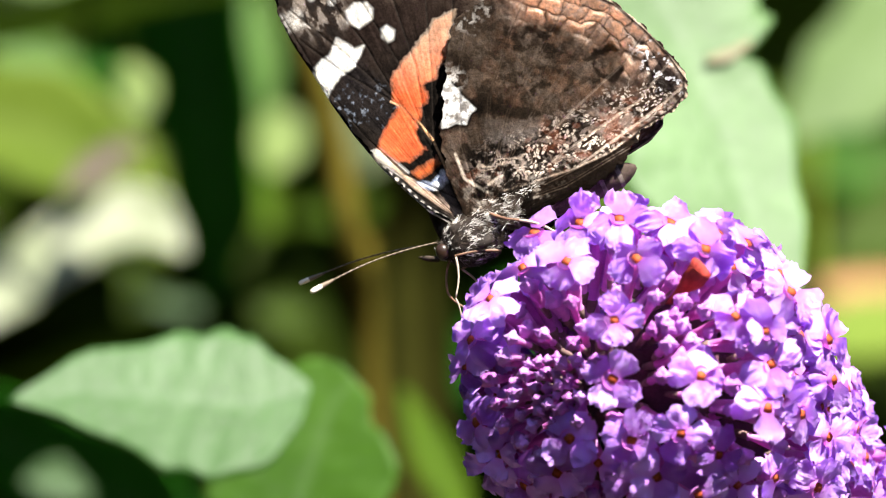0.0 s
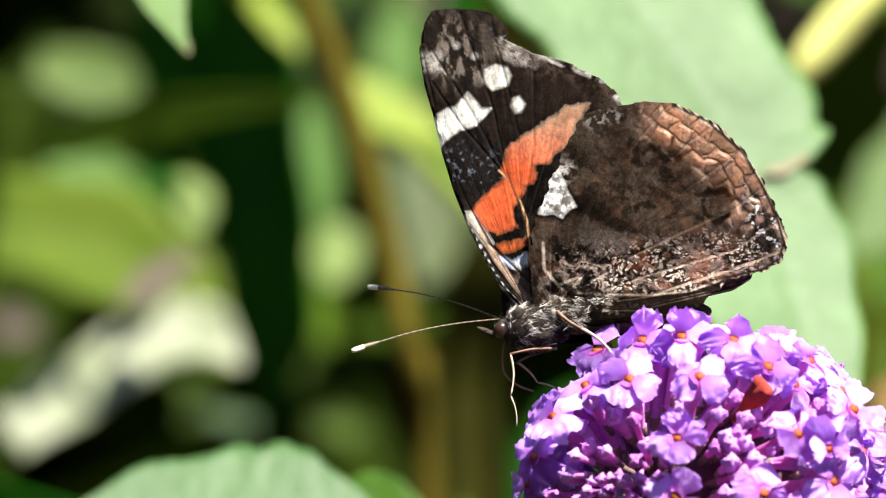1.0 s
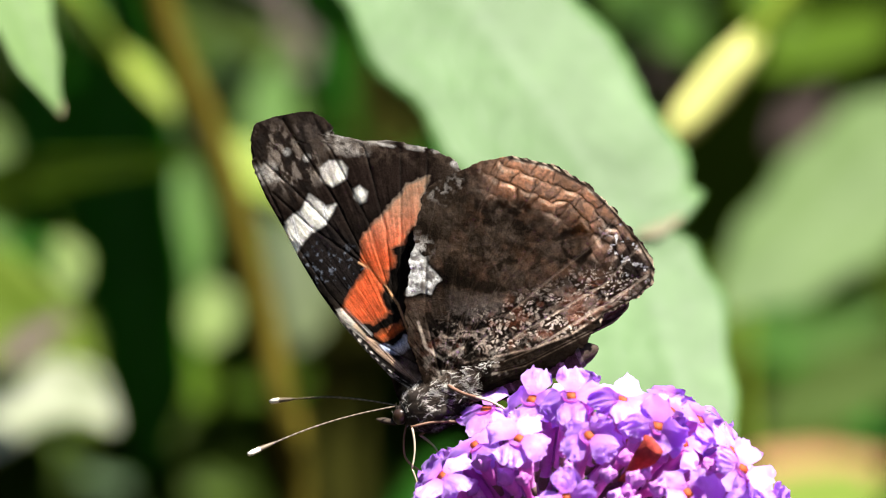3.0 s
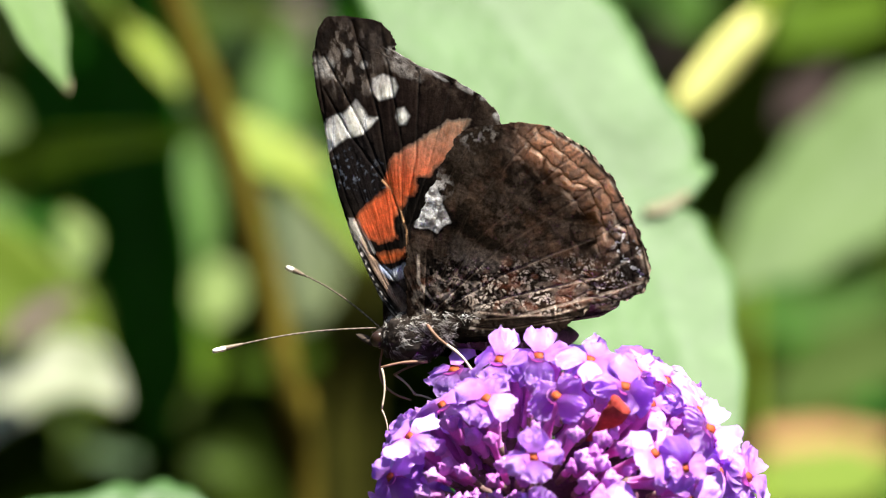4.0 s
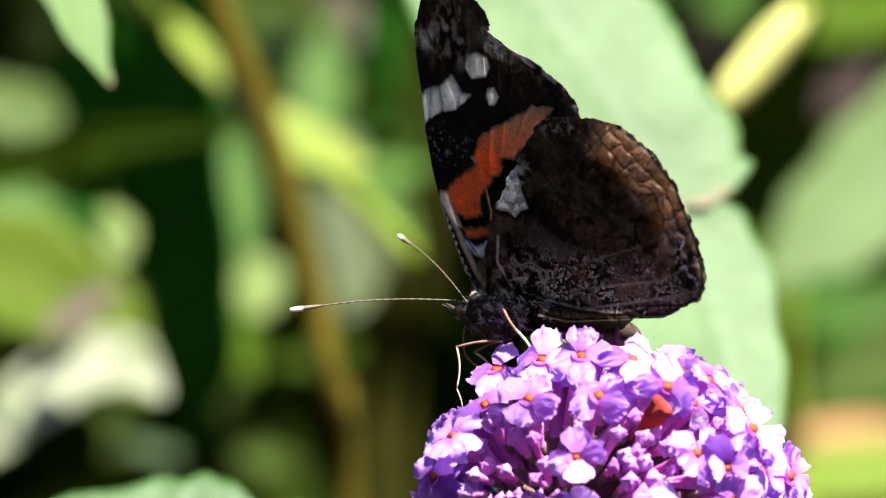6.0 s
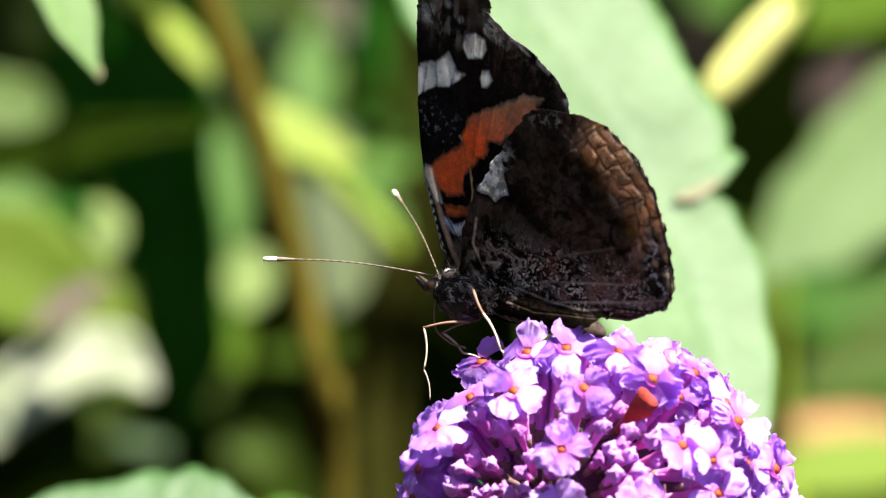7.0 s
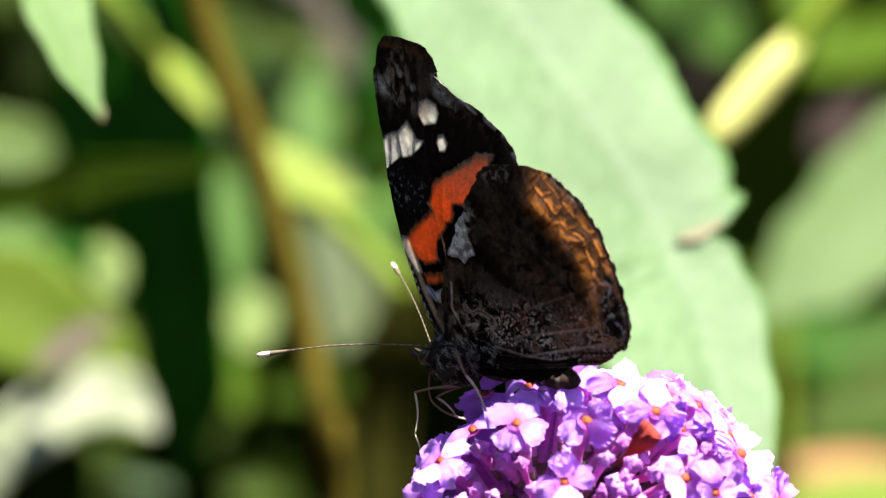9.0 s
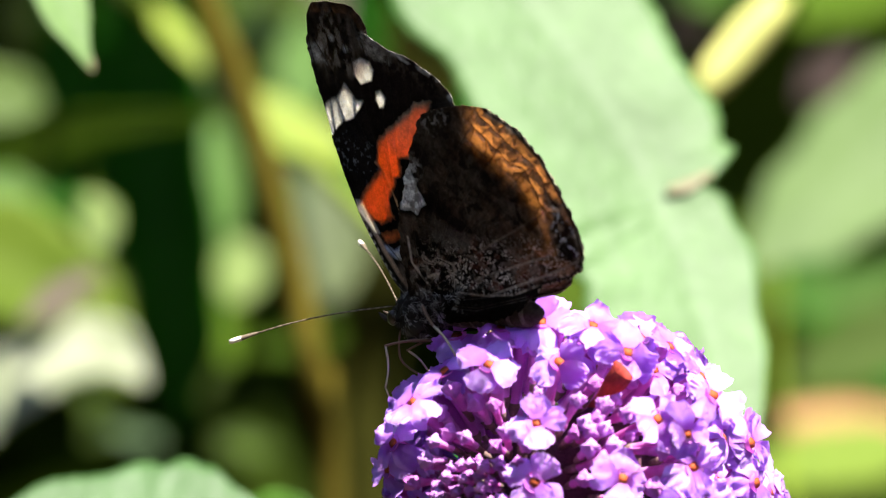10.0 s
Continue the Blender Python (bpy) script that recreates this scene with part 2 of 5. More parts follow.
# ---- noise on plain numbers ----
def lattice(x, y, seed):
    """Smooth value noise between 0 and 1."""
    rng = np.random.default_rng(seed)
    table = rng.random((64, 64))
    xi, yi = np.floor(x).astype(int), np.floor(y).astype(int)
    fx, fy = x - xi, y - yi
    fx, fy = fx * fx * (3 - 2 * fx), fy * fy * (3 - 2 * fy)
    g = lambda i, j: table[(xi + i) % 64, (yi + j) % 64]
    return (g(0, 0) * (1 - fx) + g(1, 0) * fx) * (1 - fy) + (g(0, 1) * (1 - fx) + g(1, 1) * fx) * fy


def fbm(x, y, size, seed, octaves=4):
    total, amp, norm = 0, 1, 0
    for k in range(octaves):
        total = total + amp * lattice(x / size * 2 ** k + 7 * k, y / size * 2 ** k + 3 * k, seed + k)
        norm += amp
        amp *= 0.55
    return total / norm


def cells(x, y, size, seed):
    """Distance to the nearest and to the second nearest of scattered centres."""
    rng = np.random.default_rng(seed)
    jx, jy = rng.random((64, 64)), rng.random((64, 64))
    x, y = x / size, y / size
    xi, yi = np.floor(x).astype(int), np.floor(y).astype(int)
    d = np.stack([np.hypot(xi + i + jx[(xi + i) % 64, (yi + j) % 64] - x, yi + j + jy[(xi + i) % 64, (yi + j) % 64] - y)
                  for i in (-1, 0, 1) for j in (-1, 0, 1)])
    d.sort(axis=0)
    return d[0], d[1]


def inside(poly, x, y):
    """Signed distance to a polygon, positive within."""
    best, odd = np.full(x.shape, 1e9), np.zeros(x.shape, bool)
    for (ax, ay), (bx, by) in zip(poly, [*poly[1:], poly[0]]):
        ex, ey = bx - ax, by - ay
        t = np.clip(((x - ax) * ex + (y - ay) * ey) / (ex * ex + ey * ey + 1e-12), 0, 1)
        best = np.minimum(best, np.hypot(x - ax - t * ex, y - ay - t * ey))
        odd ^= ((ay > y) != (by > y)) & (x < ex * (y - ay) / (ey if abs(ey) > 1e-9 else 1e-9) + ax)
    return np.where(odd, best, -best)


def along(line, x, y):
    """Distance to a broken line."""
    best = np.full(x.shape, 1e9)
    for (ax, ay), (bx, by) in zip(line, line[1:]):
        ex, ey = bx - ax, by - ay
        t = np.clip(((x - ax) * ex + (y - ay) * ey) / (ex * ex + ey * ey + 1e-12), 0, 1)
        best = np.minimum(best, np.hypot(x - ax - t * ex, y - ay - t * ey))
    return best


def soft(d, edge):
    return np.clip(d / edge * 0.5 + 0.5, 0, 1)


def lay(base, color, mask):
    m = np.clip(mask, 0, 1)[..., None]
    return base * (1 - m) + np.asarray(color) * m


# ---- the butterfly ----
# outlines and markings of the wings in millimetres from the thorax, x towards the tail, z up
FORE_FRONT = [(-1.68, 2.11), (-2.92, 2.67), (-5.05, 4.00), (-7.29, 6.39), (-9.53, 8.89), (-12.05, 12.50), (-14.00, 15.84), (-15.68, 19.18), (-17.24, 21.96), (-18.25, 24.47), (-18.63, 26.70), (-18.46, 28.37), (-18.01, 28.93), (-16.09, 29.50), (-13.39, 30.01)]
FORE_BACK = [(0.85, 2.12), (2.56, 7.82), (3.99, 14.51), (4.29, 20.09), (2.45, 24.21), (1.22, 25.38), (-0.92, 26.43), (-3.73, 26.86), (-7.22, 27.07), (-9.35, 27.57), (-10.70, 27.73), (-10.25, 28.29), (-11.71, 29.68), (-12.83, 30.07), (-13.39, 30.01)]
HIND_FRONT = [(-1.12, 2.23), (-2.12, 4.45), (-3.12, 7.80), (-3.33, 11.14), (-2.81, 15.05), (-2.07, 18.95), (-1.27, 22.02), (0.08, 23.31), (2.45, 24.21), (4.48, 25.11), (7.40, 25.62)]
HIND_BACK = [(0.85, 1.68), (5.07, 2.47), (9.58, 4.16), (12.28, 5.28), (14.65, 7.19), (15.89, 9.09), (16.46, 9.87), (19.73, 11.50), (21.19, 13.01), (21.26, 14.85), (19.86, 17.36), (17.62, 20.14), (14.82, 22.91), (10.89, 24.91), (7.40, 25.62)]


AXIS = [(1.70, 2.24), (15.55, 6.52)]  # middle line of the abdomen


def edge_at(line, z):
    """x of an outline at the heights z; the outline rises all the way."""
    zs, xs = [], []
    for (x0, z0) in line:
        if not zs or z0 > zs[-1] + 1e-3:
            zs.append(z0), xs.append(x0)
    return np.interp(z, zs, xs)


def fore_pattern(x, z):
    n = fbm(x, z, 1.6, 11)
    wob = (fbm(x, z, 0.9, 21) - 0.5) * 0.7
    xw, zw = x + wob, z + (fbm(x, z, 0.8, 31) - 0.5) * 0.7
    col = np.ones(x.shape + (3,)) * np.array((0.004, 0.0034, 0.003))
    col = lay(col, (0.013, 0.010, 0.008), soft(n - 0.53, 0.12) * 0.8)
    # browner outer half
    col = lay(col, (0.013, 0.0085, 0.007), soft(z - 19.5 + (n - 0.5) * 6, 3.0) * 0.9)
    # paler frosted tip
    tip = inside([(-18.45, 29.49), (-11.70, 30.07), (-10.02, 27.84), (-9.46, 27.01), (-10.88, 24.50), (-12.01, 21.98), (-15.11, 20.58), (-17.36, 22.24), (-18.75, 26.14)], xw, zw)
    col = lay(col, (0.03, 0.022, 0.017), soft(tip, 0.8) * (0.2 + 0.6 * soft(fbm(x, z, 1.1, 5) - 0.5, 0.12)))
    col = lay(col, (0.03, 0.023, 0.02), soft(inside([(-14.24, 27.83), (-12.83, 29.51), (-10.30, 28.40), (-11.04, 27.28), (-12.56, 26.44), (-13.97, 26.44)], xw, zw), 0.6) * 0.9)
    streak = fbm(x * 1.5 + z * 0.5, z * 0.9 - x * 0.2, 1.0, 15, 5)
    frost = soft(inside([(-17.79, 27.26), (-15.09, 27.83), (-12.84, 26.16), (-12.01, 23.93), (-12.85, 22.82), (-15.10, 22.81), (-16.79, 23.64)], xw, zw), 1.2)
    col = lay(col, (0.27, 0.22, 0.18), (0.12 * soft(tip - 0.3, 0.6) + 0.7 * frost) * soft(streak - 0.56, 0.05) * 0.75)
    col = lay(col, (0.012, 0.010, 0.009), soft(tip, 0.6) * soft(0.42 - streak, 0.05) * 0.8)
    # frosting along the outer margin
    col = lay(col, (0.40, 0.36, 0.32), soft(inside([(-11.04, 27.73), (-7.21, 27.19), (-6.94, 25.74), (-8.91, 25.73), (-10.87, 26.45)], xw, zw), 0.4) * soft(fbm(x, z, 0.5, 8) - 0.45, 0.15) * 0.8)
    # small pale marks of the front edge
    col = lay(col, (0.7, 0.66, 0.6), soft(inside([(-18.14, 24.36), (-16.33, 24.92), (-16.11, 23.36), (-17.58, 22.91)], xw, zw), 0.5) * soft(fbm(x, z, 0.6, 9) - 0.42, 0.2) * 0.8)
    col = lay(col, (0.012, 0.010, 0.010), soft(inside([(-10.17, 17.81), (-8.38, 16.70), (-7.27, 12.80), (-8.96, 11.68), (-13.44, 15.84), (-12.87, 17.80), (-10.62, 19.76)], xw, zw), 1.0) * 0.7)
    # blue dust
    blue = soft(1.6 - along([(-12.04, 15.01), (-10.07, 14.57), (-8.38, 14.91)], x, z), 1.2) * soft(fbm(x, z, 0.45, 41, 3) - 0.70, 0.06)
    col = lay(col, (0.24, 0.28, 0.36), blue * 0.3)
    # white bar in three panes, two white spots
    bar = inside([(-15.57, 18.79), (-14.44, 19.74), (-13.71, 20.14), (-12.86, 21.81), (-11.85, 21.15), (-11.18, 20.59), (-10.16, 20.82), (-10.73, 19.76), (-11.29, 18.81), (-12.87, 17.91), (-14.45, 15.90), (-15.01, 17.23)], x + wob * 0.4, z)
    col = lay(col, (0.95, 0.95, 0.94), soft(bar, 0.16))
    spot = inside([(-11.67, 24.38), (-10.82, 25.11), (-9.58, 25.06), (-9.02, 24.39), (-9.14, 23.39), (-10.49, 22.60), (-11.62, 23.27)], x, z)
    col = lay(col, (0.95, 0.95, 0.94), soft(spot, 0.16))
    small = inside([(-8.36, 22.27), (-7.79, 22.61), (-7.06, 22.06), (-7.24, 21.16), (-7.80, 20.94), (-8.30, 21.49)], x, z)
    col = lay(col, (0.92, 0.92, 0.92), soft(small, 0.16))
    dots = np.minimum(np.hypot(x + 13.01, z - 25.44), np.hypot(x + 14.98, z - 26.04))
    col = lay(col, (0.5, 0.48, 0.45), soft(0.34 - dots, 0.2) * 0.6)
    # orange band
    band = inside([(-0.9, 23.5), (-3.1, 22.8), (-4.6, 20.9), (-6.1, 19.3), (-7.5, 17.9), (-7.87, 16.59), (-7.93, 15.03), (-7.26, 14.47), (-8.28, 12.91), (-9.18, 11.57), (-9.64, 10.23), (-7.95, 9.01), (-6.60, 9.01), (-5.48, 9.68), (-5.03, 10.13), (-5.59, 10.91), (-5.81, 12.02), (-5.24, 13.36), (-5.35, 14.14), (-4.33, 14.59), (-4.44, 15.49), (-4.9, 16.3), (-3.3, 17.3), (-2.0, 19.4)], xw, zw)
    top = np.clip((z - 15.5) / 5.5, 0, 1)[..., None]
    orange = np.array((0.74, 0.185, 0.072)) * (1 - top) + np.array((0.56, 0.41, 0.29)) * top
    col = lay(col, orange * (0.85 + 0.3 * n[..., None]), soft(band, 0.22))
    low = inside([(-6.38, 7.90), (-4.75, 8.68), (-4.02, 9.02), (-3.79, 8.46), (-5.03, 7.79), (-6.16, 7.23)], xw, zw)
    col = lay(col, (0.62, 0.16, 0.05), soft(low, 0.25))
    # blue crescent with white beneath
    col = lay(col, (0.38, 0.45, 0.62), soft(0.36 - along([(-5.71, 6.62), (-4.76, 6.34), (-3.57, 7.01)], xw, zw), 0.25) * 0.8)
    col = lay(col, (0.72, 0.72, 0.72), soft(0.3 - along([(-4.20, 6.34), (-3.46, 6.68), (-3.46, 7.52)], xw, zw), 0.25) * 0.8)
    # white patch where the band meets the front edge, pale dashed edge below it
    white = inside([(-10.31, 10.22), (-9.41, 10.45), (-8.40, 9.34), (-6.95, 7.89), (-7.51, 7.56), (-9.08, 8.67), (-10.09, 9.33)], x, z)
    col = lay(col, (0.80, 0.77, 0.72), soft(white, 0.25))
    edge = along([(-10.20, 9.22), (-8.13, 7.11), (-6.45, 5.11), (-4.49, 3.33), (-2.52, 2.11)], x, z)
    dash = soft(np.sin((x - z) * 5.2) - 0.1, 0.5)
    col = lay(col, (0.02, 0.018, 0.016), soft(0.5 - edge, 0.15))
    col = lay(col, (0.72, 0.66, 0.58), soft(0.3 - edge, 0.15) * dash)
    col = lay(col, (0.42, 0.28, 0.19), soft(0.28 - along([(-8.41, 8.78), (-6.16, 6.39), (-3.92, 4.45), (-1.68, 3.06)], x, z), 0.15) * 0.9)
    for line in ([(-13.82, 20.14), (-12.53, 17.91)], [(-14.67, 19.74), (-13.78, 16.57)], [(-11.40, 20.70), (-11.07, 18.81)]):
        col = lay(col, (0.03, 0.025, 0.022), soft(0.07 - along(line, x, z), 0.06) * 0.7)
    # inner field
    col = lay(col, (0.10, 0.07, 0.055), soft(inside([(-3.63, 6.68), (-2.51, 5.01), (-1.12, 2.23), (-2.24, 2.50), (-4.20, 4.56)], xw, zw), 0.4) * 0.7)
    # veins
    ridge = np.zeros(x.shape)
    for line in ([(-1.68, 3.06), (-4.18, 10.58), (-6.98, 14.47), (-12.87, 18.63), (-16.51, 21.97)], [(-6.98, 14.47), (-12.02, 20.03), (-17.23, 25.03)], [(-6.98, 14.47), (-10.05, 20.87), (-15.36, 29.22)], [(-5.30, 12.81), (-6.96, 18.93), (-11.43, 27.84)],
                 [(-4.74, 11.97), (-5.28, 18.38), (-7.50, 27.18)], [(-4.18, 10.58), (-3.76, 17.27), (-3.73, 26.86)], [(-3.07, 7.80), (-1.62, 18.40), (-0.92, 26.32)], [(-2.51, 5.01), (-7.28, 7.78), (-11.20, 12.23), (-14.84, 17.79), (-18.19, 25.03)]):
        d = along(line, x, z)
        col = lay(col, (0.015, 0.012, 0.01), soft(0.075 - d, 0.06) * (0.85 - 0.5 * soft(band, 0.3)) * (1 - 0.8 * soft(np.maximum(bar, spot), 0.2)))
        ridge = np.maximum(ridge, np.exp(-(d / 0.16) ** 2))
    fold = along([(-7.99, 15.03), (-7.09, 14.58), (-6.25, 13.81), (-5.30, 12.53), (-4.18, 10.86), (-2.90, 7.24), (-2.12, 4.73)], x, z)
    col = lay(col, (0.60, 0.33, 0.16), soft(0.1 - fold, 0.08) * 0.8)
    glow = lay(np.ones(col.shape) * np.array((0.032, 0.018, 0.011)), (1.0, 0.56, 0.17), np.maximum(soft(band, 0.3), soft(low, 0.3)))
    glow = lay(glow, (1.0, 0.98, 0.92), np.maximum(np.maximum(soft(bar + 0.15, 0.15), soft(spot + 0.15, 0.15)), np.maximum(soft(small + 0.15, 0.15), soft(white, 0.2))))
    glow = lay(glow, (0.40, 0.27, 0.18), soft(tip, 1.0) * soft(n - 0.36, 0.2) * 0.85)
    for line in ([(-13.82, 20.14), (-12.53, 17.91)], [(-14.67, 19.74), (-13.78, 16.57)], [(-11.40, 20.70), (-11.07, 18.81)]):
        glow = lay(glow, (0.08, 0.05, 0.03), soft(0.16 - along(line, x, z), 0.08))
    # glints off the rim, painted as white flecks along the outer margin
    brim = along([(-10.70, 27.73), (-9.35, 27.57), (-7.22, 27.07), (-3.73, 26.86), (-0.92, 26.43), (1.22, 25.38), (2.45, 24.21)], x, z)
    col = lay(col, (0.55, 0.52, 0.48), soft(0.42 - brim, 0.2) * soft(fbm(x, z, 0.9, 221, 3) - 0.53, 0.05) * 0.85)
    col = lay(col, (0.06, 0.042, 0.03), soft(1.6 - brim, 1.2) * soft(fbm(x, z, 0.8, 231, 3) - 0.48, 0.1) * 0.7)
    fan = fbm(np.arctan2(z - 2, x + 1.5) * 46, np.hypot(x + 1.5, z - 2) * 0.3, 1.0, 241, 3)
    col = col * (0.6 + 0.8 * fan[..., None])
    ridge = ridge + (fan - 0.5) * 1.2
    return col, glow, ridge


def hind_pattern(x, z):
    wobx, wobz = (fbm(x, z, 1.3, 61) - 0.5) * 1.6, (fbm(x, z, 1.3, 71) - 0.5) * 1.6
    xw, zw = x + wobx, z + wobz
    n = fbm(xw, zw, 2.0, 81, 5)
    fine = fbm(x, z, 0.5, 91, 3)
    mid = fbm(x, z, 1.0, 85, 4)
    rim = np.minimum(along(HIND_BACK[5:], x, z), 20)
    turn_ = np.arctan2(z - 9, x - 1)
    col = np.ones(x.shape + (3,)) * np.array((0.038, 0.026, 0.020))
    col = lay(col, (0.095, 0.068, 0.049), soft(n - 0.55, 0.08) * 0.7)
    col = lay(col, (0.016, 0.011, 0.009), soft(0.42 - n, 0.06) * 0.7)
    col = lay(col, (0.11, 0.05, 0.03), soft(fbm(x, z, 1.8, 95) - 0.6, 0.06) * 0.5)
    col = lay(col, (0.010, 0.008, 0.007), soft(mid - 0.62, 0.05) * 0.7)
    col = lay(col, (0.012, 0.009, 0.008), soft(fine - 0.68, 0.05) * 0.6)
    # soft tan and rusty mottling
    blot = fbm(x + 40, z, 1.5, 87, 4)
    col = lay(col, (0.14, 0.095, 0.066), soft(blot - 0.57, 0.04) * 0.55)
    col = lay(col, (0.17, 0.085, 0.045), soft(fbm(x, z + 30, 1.1, 89, 4) - 0.60, 0.05) * 0.5 * soft(x - 2, 4))
    # bent dark bands across the inner field
    for off, wide in ((6.4, 0.5), (8.8, 0.4), (11.0, 0.55)):
        band = np.abs(rim - off + (fbm(x, z, 2.2, 141 + int(off * 10)) - 0.5) * 4.0)
        col = lay(col, (0.012, 0.009, 0.008), soft(wide - band, 0.25) * soft(fbm(x, z, 1.7, 145) - 0.52, 0.10) * 0.6)
        col = lay(col, (0.16, 0.12, 0.09), soft(0.14 - np.abs(band - wide - 0.15), 0.12) * soft(mid - 0.48, 0.12) * 0.25)
    # pale outer field of brick-like cells between dark joints
    upper = soft(z - 14.0, 6)
    pale = soft(4.1 - rim + (fbm(x, z, 1.6, 101) - 0.5) * 2.6, 0.9) * soft(x - 4.6, 2.5)
    row_ = rim / 1.45 + (fbm(x, z, 1.6, 105, 2) - 0.5) * 0.75
    lane = np.floor(row_)
    brick = turn_ * 13 / 1.75 + 0.5 * (lane % 2) + (fbm(x, z, 1.6, 106, 2) - 0.5) * 0.6
    cell = np.floor(brick)
    tone = np.random.default_rng(7).random((64, 64))[(lane.astype(int)) % 64, (cell.astype(int)) % 64]
    fr, fb = row_ - lane, brick - cell
    gap = np.minimum(np.minimum(fr, 1 - fr) * 1.45, np.minimum(fb, 1 - fb) * 1.75)
    tan = np.array((0.225, 0.122, 0.083))[None, None] * (0.6 + 0.8 * tone[..., None]) + np.array((0.075, 0.055, 0.038)) * upper[..., None]
    body = pale * (0.5 + 0.5 * upper)
    m = np.clip(body, 0, 1)[..., None]
    col = col * (1 - m) + tan * (0.75 + 0.5 * fine[..., None]) * m
    # relief painted in: highlight on the inner lip, dark outer lip of each cell
    lit = soft(0.16 - np.abs(fr * 1.45 - 0.30), 0.10) * soft(np.minimum(fb, 1 - fb) - 0.12, 0.1)
    col = lay(col, (0.72, 0.58, 0.45), body * lit * soft(tone - 0.40, 0.2) * soft(mid - 0.4, 0.12) * (0.35 + 0.6 * upper))
    col = lay(col, (0.022, 0.014, 0.010), pale * soft(0.09 + (mid - 0.5) * 0.25 - gap, 0.09) * 0.85)
    col = lay(col, (0.03, 0.02, 0.015), pale * soft(fine - 0.60, 0.06) * 0.5)
    col = lay(col, (0.05, 0.028, 0.018), pale * soft(rim - 3.0 + (mid - 0.5) * 2, 0.6) * soft(0.5 - tone, 0.15) * 0.7)
    # marbled lower field
    low = soft(inside([(-1.66, 8.92), (3.98, 11.17), (9.60, 12.02), (16.93, 15.12), (21.14, 14.57), (20.85, 12.34), (15.78, 8.98), (9.58, 5.33), (2.82, 3.08), (-1.11, 3.34)], xw, zw), 1.0)
    ink = fbm(xw * 0.8 + zw * 0.3, zw * 1.5, 1.3, 121, 4)
    ink2 = fbm(xw, zw, 0.9, 131, 3)
    # salt and pepper of cream dots on black, rusty patches between
    col = lay(col, (0.020, 0.014, 0.011), low * soft(ink - 0.40, 0.06) * 0.85)
    dot, second = cells(xw * 1.0 + zw * 0.25, zw * 1.15, 0.46, 121)
    grains = soft(0.36 + (ink2 - 0.5) * 0.5 - dot, 0.07) * soft(second - dot - 0.12, 0.06)
    col = lay(col, (0.46, 0.38, 0.31), low * grains * soft(ink - 0.40, 0.08) * soft(x - 1.0, 3) * 0.9)
    col = lay(col, (0.15, 0.11, 0.085), low * soft(0.42 - ink, 0.05) * 0.6)
    col = lay(col, (0.010, 0.007, 0.006), low * soft(ink2 - 0.64, 0.04) * 0.85)
    col = lay(col, (0.15, 0.045, 0.02), low * soft(fbm(x, z, 1.0, 151) - 0.62, 0.05) * 0.5)
    # smooth grey patch under the black bar
    col = lay(col, (0.105, 0.088, 0.075), soft(inside([(1.2, 11.9), (5.6, 11.9), (5.9, 10.2), (3.0, 9.3), (0.9, 10.0)], xw, zw), 0.6) * 0.75)
    # pale line above the plain dark strip that covers the abdomen
    strip = along([(1.71, 5.02), (5.08, 5.71), (9.59, 6.73), (12.96, 7.96), (16.12, 9.87)], x, z)
    under = soft(inside([(1.71, 5.02), (5.08, 5.71), (9.59, 6.73), (12.96, 7.96), (16.12, 9.87), (16.34, 7.31), (11.82, 3.39), (3.94, 1.13), (0.01, 1.67)], x, z), 0.3)
    col = lay(col, np.array((0.010, 0.007, 0.005)), under * 0.93)
    col = lay(col, (0.015, 0.011, 0.009), under * soft(n - 0.52, 0.08) * 0.7)
    col = lay(col, (0.35, 0.26, 0.19), soft(0.10 - strip, 0.08) * soft(mid - 0.45, 0.1) * 0.6)
    col = lay(col, (0.012, 0.009, 0.007), soft(0.16 - np.abs(strip - 0.3), 0.1) * 0.6)
    # dark band down the outer corner, bluish white dust in it
    corner = soft(inside([(15.82, 19.29), (17.78, 18.74), (20.02, 16.52), (21.14, 14.85), (20.86, 12.90), (18.05, 13.45), (16.93, 15.95)], xw, zw), 0.6)
    col = lay(col, (0.012, 0.010, 0.010), corner * soft(fbm(x, z, 1.0, 161) - 0.38, 0.1) * 0.92)
    col = lay(col, (0.45, 0.44, 0.45), corner * soft(fbm(x, z, 0.55, 171) - 0.65, 0.04) * 0.7)
    # eye marks
    for (cx, cz), r, core, ringc in (((13.78, 16.89), 1.45, (0.17, 0.11, 0.07), 0.95), ((5.86, 19.82), 1.0, (0.07, 0.05, 0.04), 0.9),
                                     ((10.47, 18.72), 0.9, (0.12, 0.08, 0.055), 0.55), ((17.21, 15.12), 0.9, (0.14, 0.09, 0.06), 0.6)):
        d = np.hypot(x - cx + wobx * 0.7, z - cz + wobz * 0.7)
        col = lay(col, core, soft(r * 0.75 - d, 0.3) * 0.4 * soft(mid - 0.4, 0.15))
        col = lay(col, (0.012, 0.009, 0.008), soft(0.30 + (mid - 0.5) * 0.9 - np.abs(d - r), 0.16) * soft(cz + 0.5 - z + (cx - x) * 0.5, 0.6) * ringc)
